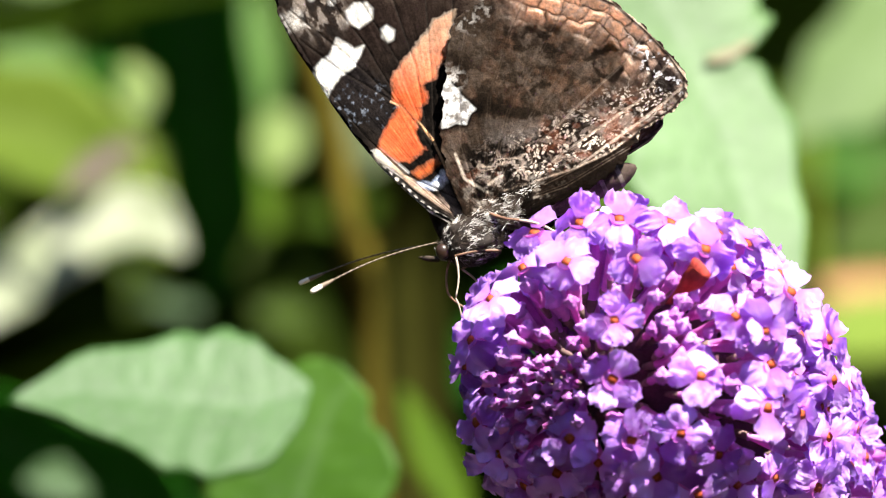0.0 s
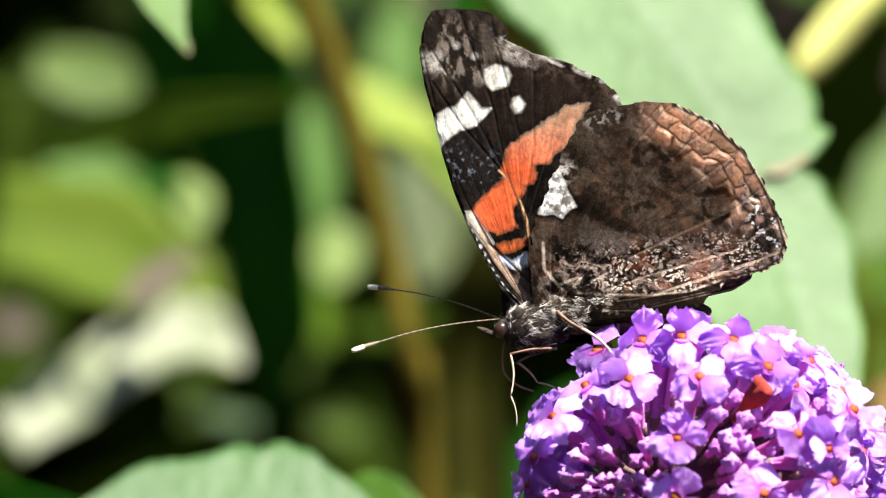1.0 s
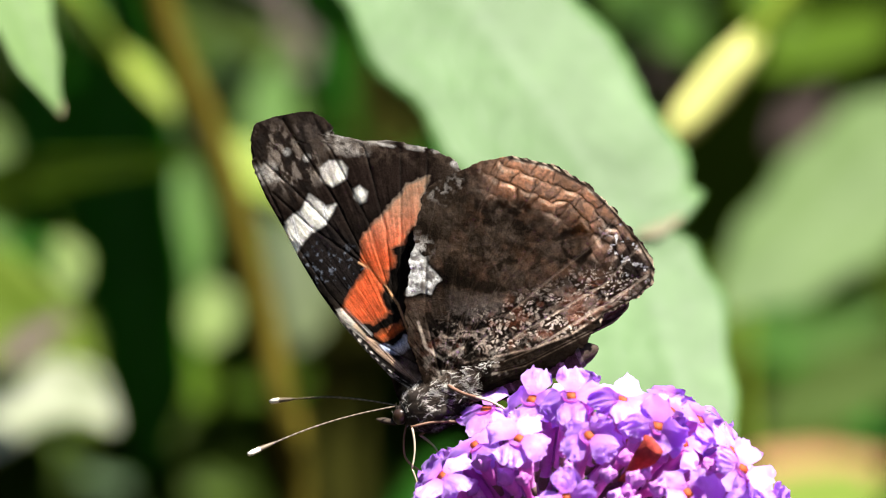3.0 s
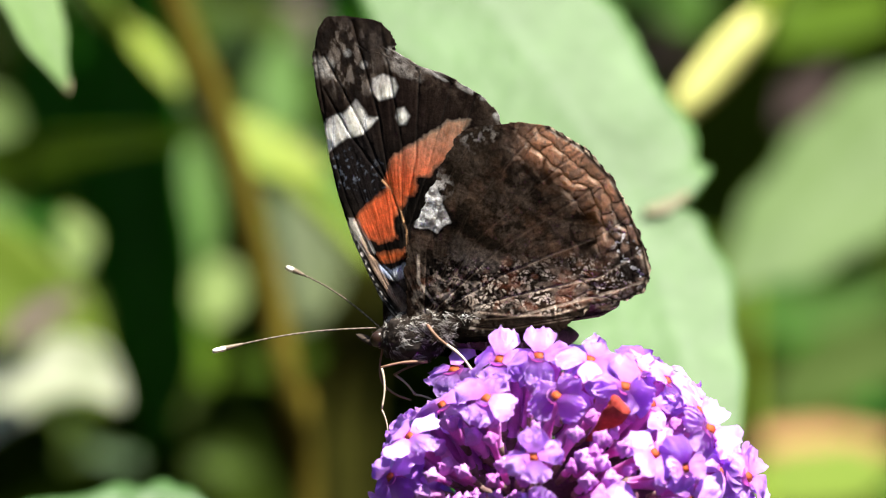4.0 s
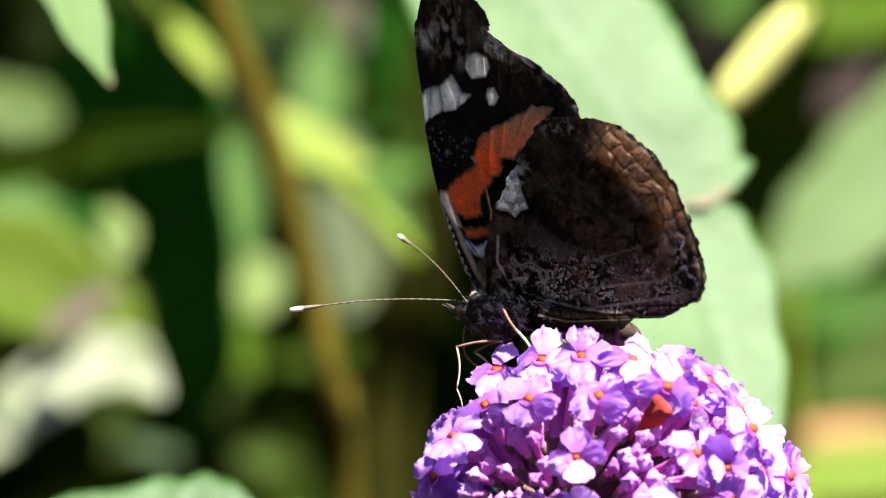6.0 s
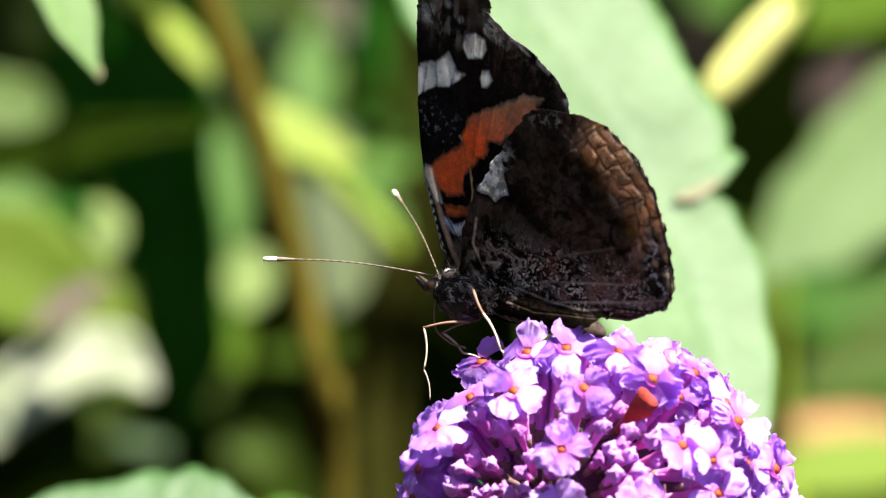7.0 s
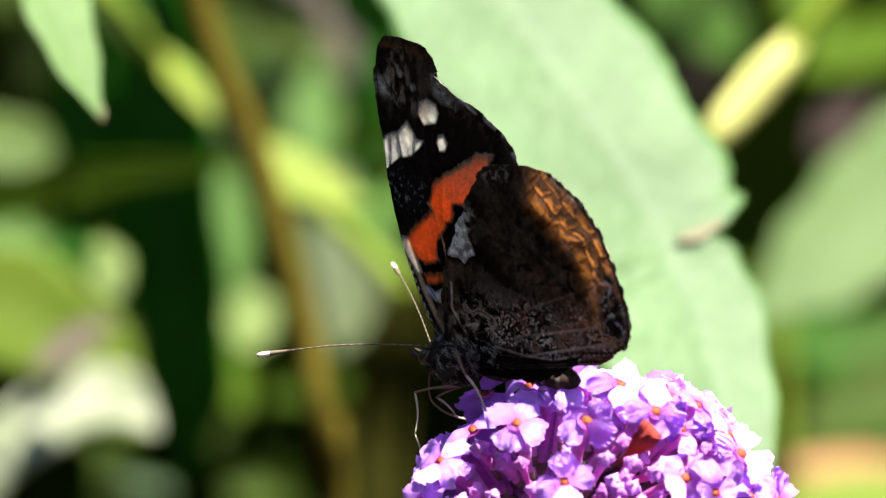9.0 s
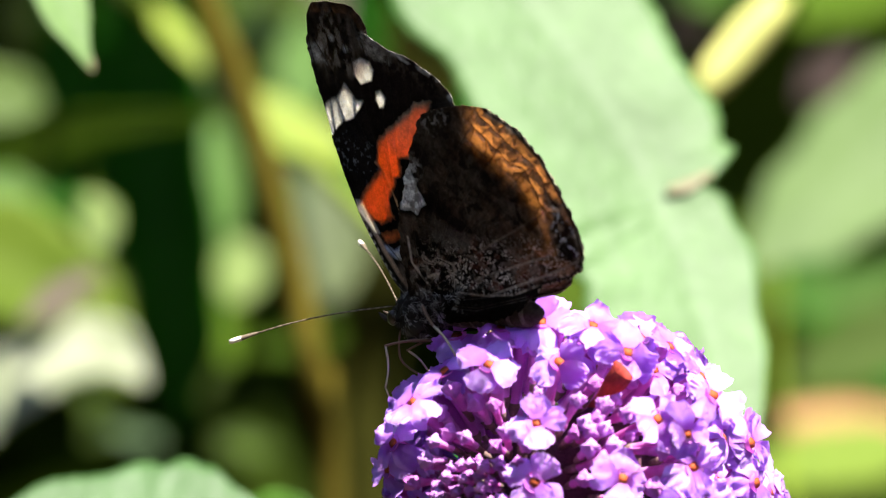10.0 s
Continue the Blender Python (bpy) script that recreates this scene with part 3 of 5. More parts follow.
    # black squiggles of the inner field
    for line, wide in (([(1.62, 13.50), (3.14, 13.62), (4.66, 12.28), (6.23, 12.74)], 0.42), ([(1.17, 13.28), (2.02, 13.61), (2.86, 13.11)], 0.35), ([(1.05, 9.37), (2.28, 9.77), (3.69, 8.82), (4.64, 9.05)], 0.34),
                       ([(-1.09, 9.75), (0.03, 8.64), (1.15, 8.37)], 0.38), ([(1.71, 7.25), (2.55, 6.70), (3.40, 7.15)], 0.3), ([(6.24, 14.52), (6.80, 15.64), (7.65, 15.08)], 0.2),
                       ([(5.69, 19.82), (6.26, 20.65), (7.38, 20.10)], 0.25), ([(11.87, 17.33), (12.44, 18.17), (13.56, 18.34), (14.69, 17.90)], 0.3)):
        col = lay(col, (0.010, 0.008, 0.007), soft(wide + (mid - 0.5) * 0.8 - along(line, xw, zw), 0.16) * 0.92)
    col = lay(col, (0.30, 0.23, 0.18), soft(0.12 - np.abs(along([(0.59, 7.81), (3.97, 8.27), (4.52, 6.43)], xw, zw) - 0.3), 0.1) * 0.8)
    # white triangle
    tri = inside([(-2.53, 16.61), (-1.97, 16.05), (-1.41, 15.50), (-0.79, 14.49), (0.27, 13.50), (-0.40, 12.94), (-0.74, 11.99), (-1.87, 12.26), (-2.99, 11.92), (-3.10, 14.49)], x + wobx * 0.35, z + wobz * 0.35)
    col = lay(col, (0.012, 0.010, 0.009), soft(tri + 0.55, 0.3) * 0.9)
    col = lay(col, (0.86, 0.86, 0.83), soft(tri, 0.2))
    col = lay(col, (0.12, 0.10, 0.09), soft(tri, 0.2) * soft(fbm(x, z, 0.5, 181) - 0.51, 0.06) * 0.9)
    col = lay(col, (0.45, 0.43, 0.4), soft(1.0 - along([(-2.64, 16.83), (-1.63, 16.61)], xw, zw), 0.6) * soft(fbm(x, z, 0.4, 191) - 0.5, 0.08) * 0.8)
    # front corner, darker with a little frost
    col = lay(col, (0.030, 0.024, 0.020), soft(inside([(-1.61, 22.86), (2.62, 24.27), (4.58, 22.88), (2.88, 20.08), (-1.06, 19.23)], xw, zw), 1.5) * 0.6)
    col = lay(col, (0.40, 0.37, 0.34), soft(inside([(-1.33, 22.02), (1.77, 23.70), (2.61, 22.87), (0.64, 20.91)], xw, zw), 0.5) * soft(fbm(x, z, 0.45, 195, 3) - 0.60, 0.05) * 0.7)
    # veins
    ridge = np.zeros(x.shape)
    for line in ([(0.01, 3.90), (-1.37, 10.03), (-1.06, 17.28), (0.65, 23.31)], [(0.30, 4.46), (1.74, 14.50), (4.57, 21.21), (6.84, 25.51)], [(0.58, 4.46), (3.42, 12.84), (9.64, 22.34), (11.62, 24.58)], [(0.86, 4.46), (5.67, 12.29), (14.70, 22.63)],
                 [(1.14, 4.19), (6.78, 10.06), (15.25, 16.78), (17.79, 19.86)], [(1.42, 3.91), (8.47, 8.39), (16.36, 12.88), (20.03, 16.80)], [(1.70, 3.63), (9.59, 6.73), (16.91, 11.21), (21.03, 14.01)], [(1.70, 3.35), (8.45, 5.05), (15.22, 8.42)]):
        d = along(line, x, z)
        col = lay(col, (0.018, 0.012, 0.010), soft(0.08 - d, 0.06) * (0.5 - 0.35 * soft(rim - 4.5, 1.5)))
        col = lay(col, (0.24, 0.17, 0.12), soft(0.05 - np.abs(d - 0.13), 0.05) * 0.2 * soft(mid - 0.45, 0.1))
        ridge = np.maximum(ridge, np.exp(-(d / 0.15) ** 2))
        # cream streaks paint the highlights that the outer veins catch
        col = lay(col, (0.42, 0.33, 0.25), soft(0.06 - np.abs(d - 0.05), 0.05) * soft(x - 8.5, 2.5) * soft(14.5 - z, 3) * 0.45 * (1 - under))
    col = lay(col, (0.5, 0.42, 0.33), soft(0.13 - along([(-2.10, 9.19), (-1.38, 6.69), (0.30, 5.47), (1.14, 5.02)], x, z), 0.1) * 0.85)
    col = lay(col, (0.5, 0.42, 0.33), soft(0.11 - along([(0.30, 5.47), (1.71, 6.42), (2.39, 6.70)], x, z), 0.1) * 0.7)
    # tufted cream hair marks at the base
    base_ = soft(4.2 - np.hypot(x - 2.0, z - 3.4), 1.5)
    col = lay(col, (0.26, 0.22, 0.18), base_ * soft(fbm(x, z, 0.7, 197, 3) - 0.64, 0.05) * 0.7)
    col = lay(col, (0.010, 0.008, 0.007), base_ * soft(0.42 - fbm(x, z, 0.7, 197, 3), 0.05) * 0.8)
    # dark thread and pale fringe round the edge
    col = lay(col, (0.012, 0.009, 0.008), soft(0.45 - rim, 0.12) * 0.9)
    col = lay(col, (0.42, 0.32, 0.22), soft(0.16 - rim, 0.1) * soft(np.sin(8 * x + 6 * z), 0.6) * 0.7)
    margin = soft(4.8 - rim + (fbm(x, z, 1.5, 201) - 0.5) * 2.0, 1.8) * soft(x - 4.5, 2)
    glow = np.ones(col.shape) * np.array((0.016, 0.008, 0.005))
    warm = np.array((0.98, 0.60, 0.27))[None, None] * (0.8 + 0.2 * tone[..., None])
    m = np.clip(margin * (0.04 + 0.96 * soft(z - 13.5, 4)), 0, 1)[..., None]
    glow = glow * (1 - m) + warm * m
    glow = lay(glow, (0.16, 0.055, 0.02), margin * soft(0.06 + (mid - 0.5) * 0.3 - gap, 0.12) * 0.38)
    glow = lay(glow, (0.10, 0.03, 0.01), ridge * 0.25)
    glow = lay(glow, (0.08, 0.03, 0.012), margin * soft(fine - 0.60, 0.08) * 0.35)
    glow = lay(glow, (0.04, 0.015, 0.008), np.maximum(corner, soft(0.45 - rim, 0.15)) * 0.85)
    glow = lay(glow, (0.5, 0.5, 0.46), soft(tri, 0.2))
    # streaks that fan out from the root, relief of the cells
    fan = fbm(np.arctan2(z - 2, x - 1.5) * 34, np.hypot(x - 1.5, z - 2) * 0.35, 1.0, 211, 3)
    col = col * (1 + (fan[..., None] - 0.5) * (0.8 - 0.6 * np.clip(pale, 0, 1)[..., None]))
    # dim the inner field, which the wing's curve turns from the sun
    col = col * (1 - 0.28 * np.clip(1 - pale - soft(tri, 0.2), 0, 1))[..., None]
    # velvety inner field, its shade at grazing sun mixed into the brown
    velvet = soft(rim - 5.2 + (mid - 0.5) * 2.5, 1.2) * (1 - low) * (1 - soft(tri + 0.6, 0.5)) * (1 - under)
    col = lay(col, np.array((0.030, 0.0205, 0.0138)) * (0.4 + 1.2 * n[..., None]), velvet * 0.5)
    light = col.mean(-1, keepdims=True)
    col = col * np.clip((light / 0.066) ** 0.42, 0.42, 1.4)
    ridge = ridge * (1 - 0.6 * pale - 0.75 * velvet * (1 - pale)) - 1.3 * pale * np.sqrt(np.clip(gap / 0.5, 0, 1)) + (mid - 0.5) * (2.2 - 1.2 * pale - 1.4 * velvet * (1 - pale)) + (fan - 0.5) * 0.6 * (1 - pale)
    return col, glow, ridge


def wing(name, front, back, pattern, rows, columns, y0, camber, side, parent, label):
    """A thin sheet between a front and a back outline, with raised veins."""
    z = np.linspace(front[0][1] if front[0][1] > back[0][1] else back[0][1], min(front[-1][1], back[-1][1]), rows)
    s = np.linspace(0, 1, columns)
    xl, xr = edge_at(front, z), edge_at(back, z)
    x = xl[:, None] * (1 - s) + xr[:, None] * s
    zz = np.repeat(z[:, None], columns, 1)
    if rows > 100:
        # frayed edge
        fray = (fbm(x, zz, 0.8, 300, 4) - 0.5) * 0.9
        x = x + fray * (np.abs(s - 0.5) * 2)[None, :] ** 30
        zz = zz + (fbm(x, zz, 0.55, 310, 3) - 0.5) * 0.55 * (s ** 30)[None, :]
    col, glow, ridge = pattern(x, zz)
    drape = np.exp(-(along(AXIS, x, zz) / 2.3) ** 2) * np.clip((x - 1) / 4, 0, 1) * (1.0 if name == 'hindwing' else 0)
    # the blade leans out from its root and rolls back along the outer margin
    hump = 0 * x
    if name == 'hindwing':
        high = soft(zz - 11.0, 6)
        hump = (np.tanh(along(HIND_BACK[5:], x, zz) / 4.0) * high + 1 - high) * 0.35 + 0.02 * zz
    y = y0 - side * (drape + hump) + side * (camber * np.sin(np.clip((zz - z[0]) / (z[-1] - z[0]), 0, 1) * 2.4) * (1 - np.clip((x - 1) / 14, 0, 1.3)) + 0.22 * (fbm(x, zz, 7, 401, 2) - 0.5) + 0.07 * ridge
                     + 0.05 * (fbm(x, zz, 1.1, 411, 3) - 0.5))
    co = np.stack([x, y, zz], -1).reshape(-1, 3) * 0.001
    i = np.arange(rows * columns).reshape(rows, columns)
    q = np.stack([i[:-1, :-1], i[:-1, 1:], i[1:, 1:], i[1:, :-1]], -1).reshape(-1, 4)
    me = bpy.data.meshes.new(name)
    me.from_pydata(co.tolist(), [], q.tolist())
    for key, c in (("pigment", col), ("glow", glow)):
        a = me.color_attributes.new(key, "FLOAT_COLOR", "POINT")
        thin = 0.08 + 0.56 * np.clip(c.max(-1) * 1.3, 0, 1) + 0.12 * np.clip(c.min(-1) * 2 - 0.6, 0, 1)
        if key == "pigment":
            # pale scales shine, black ones are dull
            thin = np.clip((c.mean(-1) - 0.012) * 9, 0.0, 1) * (1 - 0.75 * np.clip((c.max(-1) - c.min(-1)) * 2, 0, 1)) * np.clip(2.6 * fbm(x, zz, 0.6, 501, 3) - 0.6, 0, 2)
        a.data.foreach_set("color", np.concatenate([c.reshape(-1, 3), thin.reshape(-1, 1)], 1).ravel().astype(np.float32))
    me.materials.append(WING)
    for p in me.polygons:
        p.use_smooth = True
    ob = part(name, me, None, parent, label)
    m = ob.modifiers.new("sheet", "SOLIDIFY")
    m.thickness, m.offset = 0.00004, 0
    return ob


butterfly = thing("butterfly", "red admiral butterfly, brown marbled wings folded up, orange band, white spots", "butterfly")
MID = 0.75
wing("forewing", FORE_FRONT, FORE_BACK, fore_pattern, 400, 310, 0.25, -0.15, 1, butterfly, "black forewing with orange band and white spots")
wing("hindwing", HIND_FRONT, HIND_BACK, hind_pattern, 370, 390, 0.0, -0.3, 1, butterfly, "brown marbled hindwing with white triangle")
far_wings = (wing("forewing", FORE_FRONT, FORE_BACK, fore_pattern, 80, 60, 0.38, -0.15, 1, butterfly, "black forewing with orange band and white spots"),
             wing("hindwing", HIND_FRONT, HIND_BACK, hind_pattern, 80, 80, 0.9, -0.5, -1, butterfly, "brown marbled hindwing with white triangle"))
# folded a little lower than the near pair
far_wings[0].location = mm(0.05, 0, -0.4)
far_wings[1].location = mm(-2.6, 0, -2.6)


def body_turn(d):
    return Vector(d).to_track_quat("X", "Z").to_matrix().to_4x4()


# thorax with its coat of hair
AX = Vector((15.5, 0, 7.0)).normalized()
thorax = part("thorax", blob((0.0034, 0.0019, 0.0026), 36, 26, 0.22, 4.0, body_turn(AX), mm(-0.8, MID, 1.0)), BODY, butterfly, "dark hairy thorax")
bm = bmesh.new()
rng = random.Random(5)
turn = body_turn(AX)
for k in range(7000):
    a, c = rng.uniform(0, math.tau), rng.uniform(-1, 1)
    s = math.sqrt(1 - c * c)
    d = Vector((c, s * math.cos(a), s * math.sin(a)))
    root = turn @ Vector((d.x * 0.0034, d.y * 0.0019, d.z * 0.0026)) * 0.97 + mm(-0.8, MID, 1.0)
    if k % 31 == 1:
        # the head
        root = mm(-3.9, MID, -0.1) + d * 0.00092
    if k % 4 == 0:
        # tufts over the wing bases and the side of the abdomen
        q = rng.random()
        root = mm(-0.5 + 6.0 * q + rng.gauss(0, 0.5), -0.9 - 0.2 * rng.random(), 2.2 + 1.9 * q + rng.gauss(0, 0.6))
        d = Vector((0, -1, 0))
    out = (turn @ d).normalized()
    lie = (turn @ Vector((1, rng.gauss(0, 0.5), rng.gauss(-0.3, 0.6)))).normalized()
    way = (lie + out * (0.02 - lie.dot(out))).normalized()
    way = (way + out * rng.uniform(0.05, 0.4)).normalized()
    tip = root + way * rng.uniform(0.0004, 0.0011)
    side = way.cross(out).normalized() * rng.uniform(0.00002, 0.000045)
    up = out * 0.00003
    vs = [bm.verts.new(root + side), bm.verts.new(root - side), bm.verts.new(root + up), bm.verts.new(tip)]
    pale = 1 if rng.random() < 0.22 + 1.5 * noise.noise(root * 1100) else 0
    for f in ((0, 2, 3), (2, 1, 3), (1, 0, 3)):
        bm.faces.new([vs[j] for j in f]).material_index = pale
tagged(part("fur", bm, [FUR, FURPALE], thorax, "grey-brown hair on the thorax"), kind="stuff")

# abdomen of overlapping rings
bm = bmesh.new()
base, tipp = mm(AXIS[0][0], MID, AXIS[0][1]), mm(AXIS[1][0], MID - 0.2, AXIS[1][1])
path, radii, marks = [], [], []
for k in range(64):
    t = k / 63
    seg = (t * 8) % 1
    r = (1.5 - 0.1 * t) * (1 - max(0, (t - 0.8) / 0.2) ** 2.4 * 0.85) * min(1, 0.6 + t * 3)
    path.append(base.lerp(tipp, t) + Vector((0, 0, -0.0003 * math.sin(t * math.pi))))
    radii.append(0.001 * r * (0.93 + 0.09 * seg))
    marks.append(seg > 0.84 and t < 0.9)
tube(path, radii, 20, bm)
bm.faces.ensure_lookup_table()
for k in range(63):
    for j in range(20):
        if marks[k]:
            bm.faces[k * 20 + j].material_index = 1
part("abdomen", bm, [ABDOMEN, RING], butterfly, "dark brown abdomen with pale rings")

# head
head = part("head", blob((0.00095, 0.00095, 0.00092), 20, 14, 0.3, 3, None, mm(-3.9, MID, -0.1)), BODY, butterfly)
for s in (-1, 1):
    part("eye", blob((0.0007, 0.0005, 0.0008), 20, 14, 0, 1, None, mm(-4.2, MID + s * 0.72, -0.25)), EYE, head, "glossy brown eye")
    part("palp", tube(smooth_path([mm(-4.6, MID + s * 0.5, -0.9), mm(-5.6, MID + s * 0.45, -0.75), mm(-6.6, MID + s * 0.3, -0.55)]),
                      [0.00026] * 6 + [0.00027, 0.00026, 0.00024, 0.00020, 0.00016, 0.00010, 0.00006], 8), FUR, head, "hairy brown palp")


def antenna(root, tip):
    """A thin banded stalk, built from its root at the origin, with a pale club."""
    d = tip - root
    path = [d * t + Vector((0, 0, 0.0006 * math.sin(t * math.pi))) for t in np.linspace(0, 1, 41)]
    radii = [0.000075 if k < 32 else 0.000075 + 0.00018 * math.sin(min(1, (k - 32) / 6) * math.pi / 2) for k in range(40)] + [0.0002]
    bm = tube(path, radii, 8)
    bm.faces.ensure_lookup_table()
    for k in range(40):
        for j in range(8):
            bm.faces[k * 8 + j].material_index = 2 if k >= 37 else (0 if k % 2 or k > 33 else 1)
    bm.faces[-1].material_index = 2
    return bm


ROOT_NEAR, ROOT_FAR = mm(-4.7, MID - 0.45, 0.75), mm(-4.7, MID + 0.45, 0.75)
TIP_NEAR, TIP_FAR = mm(-17.43, -9.71, -3.78), mm(-18.72, 9.93, 0.63)
near_antenna = part("antenna", antenna(ROOT_NEAR, TIP_NEAR), [STALK_PALE, STALK_DARK, CLUB], butterfly, "thin banded antenna with cream club")
near_antenna.location = ROOT_NEAR
far_antenna = part("antenna", antenna(ROOT_FAR, TIP_FAR), [STALK_PALE, STALK_DARK, CLUB], butterfly, "thin banded antenna with cream club")
far_antenna.location = ROOT_FAR


def leg(joints, radii, mats, label):
    """Rounded segments that taper and bow a little, with swollen joints."""
    bm = bmesh.new()
    for k, (a, b) in enumerate(zip(joints, joints[1:])):
        a, b = mm(*a), mm(*b)
        bow = (b - a).cross(Vector((0, 1, 0))) * (0.07 if k else -0.05)
        path = [a.lerp(b, t) + bow * math.sin(t * math.pi) for t in np.linspace(0, 1, 9)]
        tube(path, [radii[k] * 0.001 * w for w in (0.8, 1.12, 1.1, 1.0, 0.95, 0.88, 0.82, 0.86, 0.8)], 8, bm, min(k, len(mats) - 1))
        if k:
            blob((radii[k] * 0.00115,) * 3, 8, 6, at=a, bm=bm)
    return part("leg", bm, mats, butterfly, label)


# legs that keep their footing while the body turns: built from the hip at the origin
front_leg = leg([(0, 0, 0), (-4.5, -0.6, -0.5), (-4.5, -1.0, -4.6), (-3.9, -0.8, -7.6)], [0.15, 0.11, 0.08], [LEGBROWN, LEGPALE, LEGPALE], "thin brown and cream-coloured leg")
front_leg.location = mm(1.6, -0.4, -0.7)
far_leg = leg([(0, 0, 0), (-3.6, 1.2, -1.4), (-1.6, 2.0, -3.4), (0.6, 2.4, -4.2)], [0.15, 0.11, 0.09], [LEGBROWN, LEGPALE, LEGPALE], "thin cream-coloured leg")
far_leg.location = mm(1.2, 1.8, -0.9)
leg([(0.8, -1.1, 3.0), (3.6, -2.3, 2.0), (7.4, -2.9, 0.2), (9.0, -2.6, -0.7)], [0.17, 0.14, 0.10], [LEGBROWN, LEGPALE, LEGPALE], "cream and brown hind leg resting on the florets")
leg([(1.8, 1.9, 1.0), (5.0, 3.0, 1.6), (8.6, 3.4, -1.5)], [0.16, 0.12], [LEGBROWN, LEGBROWN], "brown hind leg resting on the florets")
proboscis = part("proboscis", tube(smooth_path([(0, 0, 0), mm(-0.3, 0, -1.6), mm(-0.1, 0.1, -3.4), mm(1.2, 0.2, -4.6), mm(2.8, 0.2, -5.2)]), 0.00011, 8), LEGBROWN, butterfly, "thin brown proboscis reaching into a floret")
proboscis.location = mm(-3.6, MID, -1.0)

# ---- the flower head ----
flower = thing("buddleia_flower", "dense violet butterfly-bush flower head with open florets and pink buds", "flower")
RADIUS = 15.8
AWAY = Vector((0.25, 0.80, -0.55)).normalized()


def petal_mesh(seed):
    """One rounded, crinkled lobe that spreads from the throat along x, with z out of the floret."""
    r = random.Random(seed)
    bm = bmesh.new()
    rows, cols = 10, 13
    length, wide = r.uniform(2.4, 2.9), r.uniform(2.5, 3.2)
    bend, cup = r.uniform(-1.5, 0.3), r.uniform(-0.6, 0.7)
    notch = r.uniform(0.0, 0.35)
    grid = []
    for i in range(rows):
        t = i / (rows - 1)
        w = wide * (0.34 + 0.66 * math.sin(min(1, t * 1.35) * math.pi / 2) ** 1.2)
        row = []
        for j in range(cols):
            u = j / (cols - 1) * 2 - 1
            ruff = (noise.noise(Vector((u * 1.7, t * 1.6, seed * 3.7))) * 0.9 + noise.noise(Vector((u * 5, t * 4, seed * 1.7))) * 0.36) * t * t
            # a round end, dented in the middle, with a crinkled brim
            reach = length * t * (1 - 0.36 * abs(u) ** 2.6 * t) - notch * t ** 4 * math.exp(-(u * 3) ** 2)
            brim = t ** 3 * (0.45 * noise.noise(Vector((u * 4.5, seed, 5))) + 0.20 * noise.noise(Vector((u * 9, seed, 8))))
            row.append(bm.verts.new(mm(0.42 + reach + brim, u * w / 2 * (1 + 0.10 * t * t * noise.noise(Vector((u * 2, t * 3, seed + 9)))), bend * t * t * 1.3 + cup * u * u * t + ruff)))
        grid.append(row)
    for a, b in zip(grid, grid[1:]):
        for k in range(cols - 1):
            bm.faces.new((a[k], a[k + 1], b[k + 1], b[k]))
    bmesh.ops.solidify(bm, geom=bm.faces[:], thickness=0.00012)
    return mesh_of("petal", bm, PETAL)


def tube_mesh(seed):
    """A corolla tube with a flared mouth at the origin and a calyx at its foot."""
    r = random.Random(seed)
    bend = r.uniform(-0.8, 0.8)
    long = r.uniform(8.0, 9.8)
    zs = (0, -0.3, -0.9, -2.2, -4.0, -5.6, -0.76 * long, -0.86 * long, -0.87 * long, -long)
    rs = (0.98, 0.80, 0.70, 0.66, 0.60, 0.56, 0.50, 0.48, 0.66, 0.35)
    path = [mm(bend * (z / long) ** 2, 0, z) for z in zs]
    bm = tube(path, [q * 0.001 for q in rs], 10, closed=False)
    bm.faces.ensure_lookup_table()
    for f in bm.faces[-20:]:
        f.material_index = 1
    return mesh_of("floret", bm, [TUBE, CALYX])


def throat_mesh():
    bm = bmesh.new()
    bmesh.ops.create_cone(bm, cap_ends=True, segments=12, radius1=0.00030, radius2=0.00054, depth=0.0005)
    for v in bm.verts:
        v.co.z -= 0.00026
    return mesh_of("throat", bm, THROAT)


def bud_mesh(seed):
    """A closed four-sided knob on a slender tube."""
    r = random.Random(seed)
    bm = bmesh.new()
    long = r.uniform(4.5, 7.5)
    tube([mm(0, 0, z) for z in (-long, -0.62 * long, -0.6 * long, -1.8, -0.7)], [0.00030, 0.00046, 0.00032, 0.00045, 0.0006], 8, bm, 1)
    bm.faces.ensure_lookup_table()
    for f in bm.faces:
        f.material_index = 2 if f.calc_center_median().z < -0.00062 * long else 1
    blob((0.00080, 0.00080, 0.00085), 12, 9, 0.5, 2.6, None, (0, 0, 0), bm)
    for v in bm.verts:
        if v.co.z > -0.0008:
            a = math.atan2(v.co.y, v.co.x)
            v.co.x *= 1 + 0.22 * math.cos(4 * a)
            v.co.y *= 1 + 0.22 * math.cos(4 * a)
            v.co.z += 0.00016 * math.cos(4 * a) * min(1, math.hypot(v.co.x, v.co.y) / 0.0006)
    return mesh_of("bud", bm, [BUD, TUBE, CALYX])


PETALS = [petal_mesh(k) for k in range(18)]
TUBES = [tube_mesh(k) for k in range(5)]
BUDS = [bud_mesh(k) for k in range(6)]
THROAT_MESH = throat_mesh()
rng = random.Random(12)
# the florets fan out from an axis that starts behind the budding tip
SOURCE = Vector((-7.0, 3.0, -1.5))
VIEW = Vector((0, -1, 0.1)).normalized()


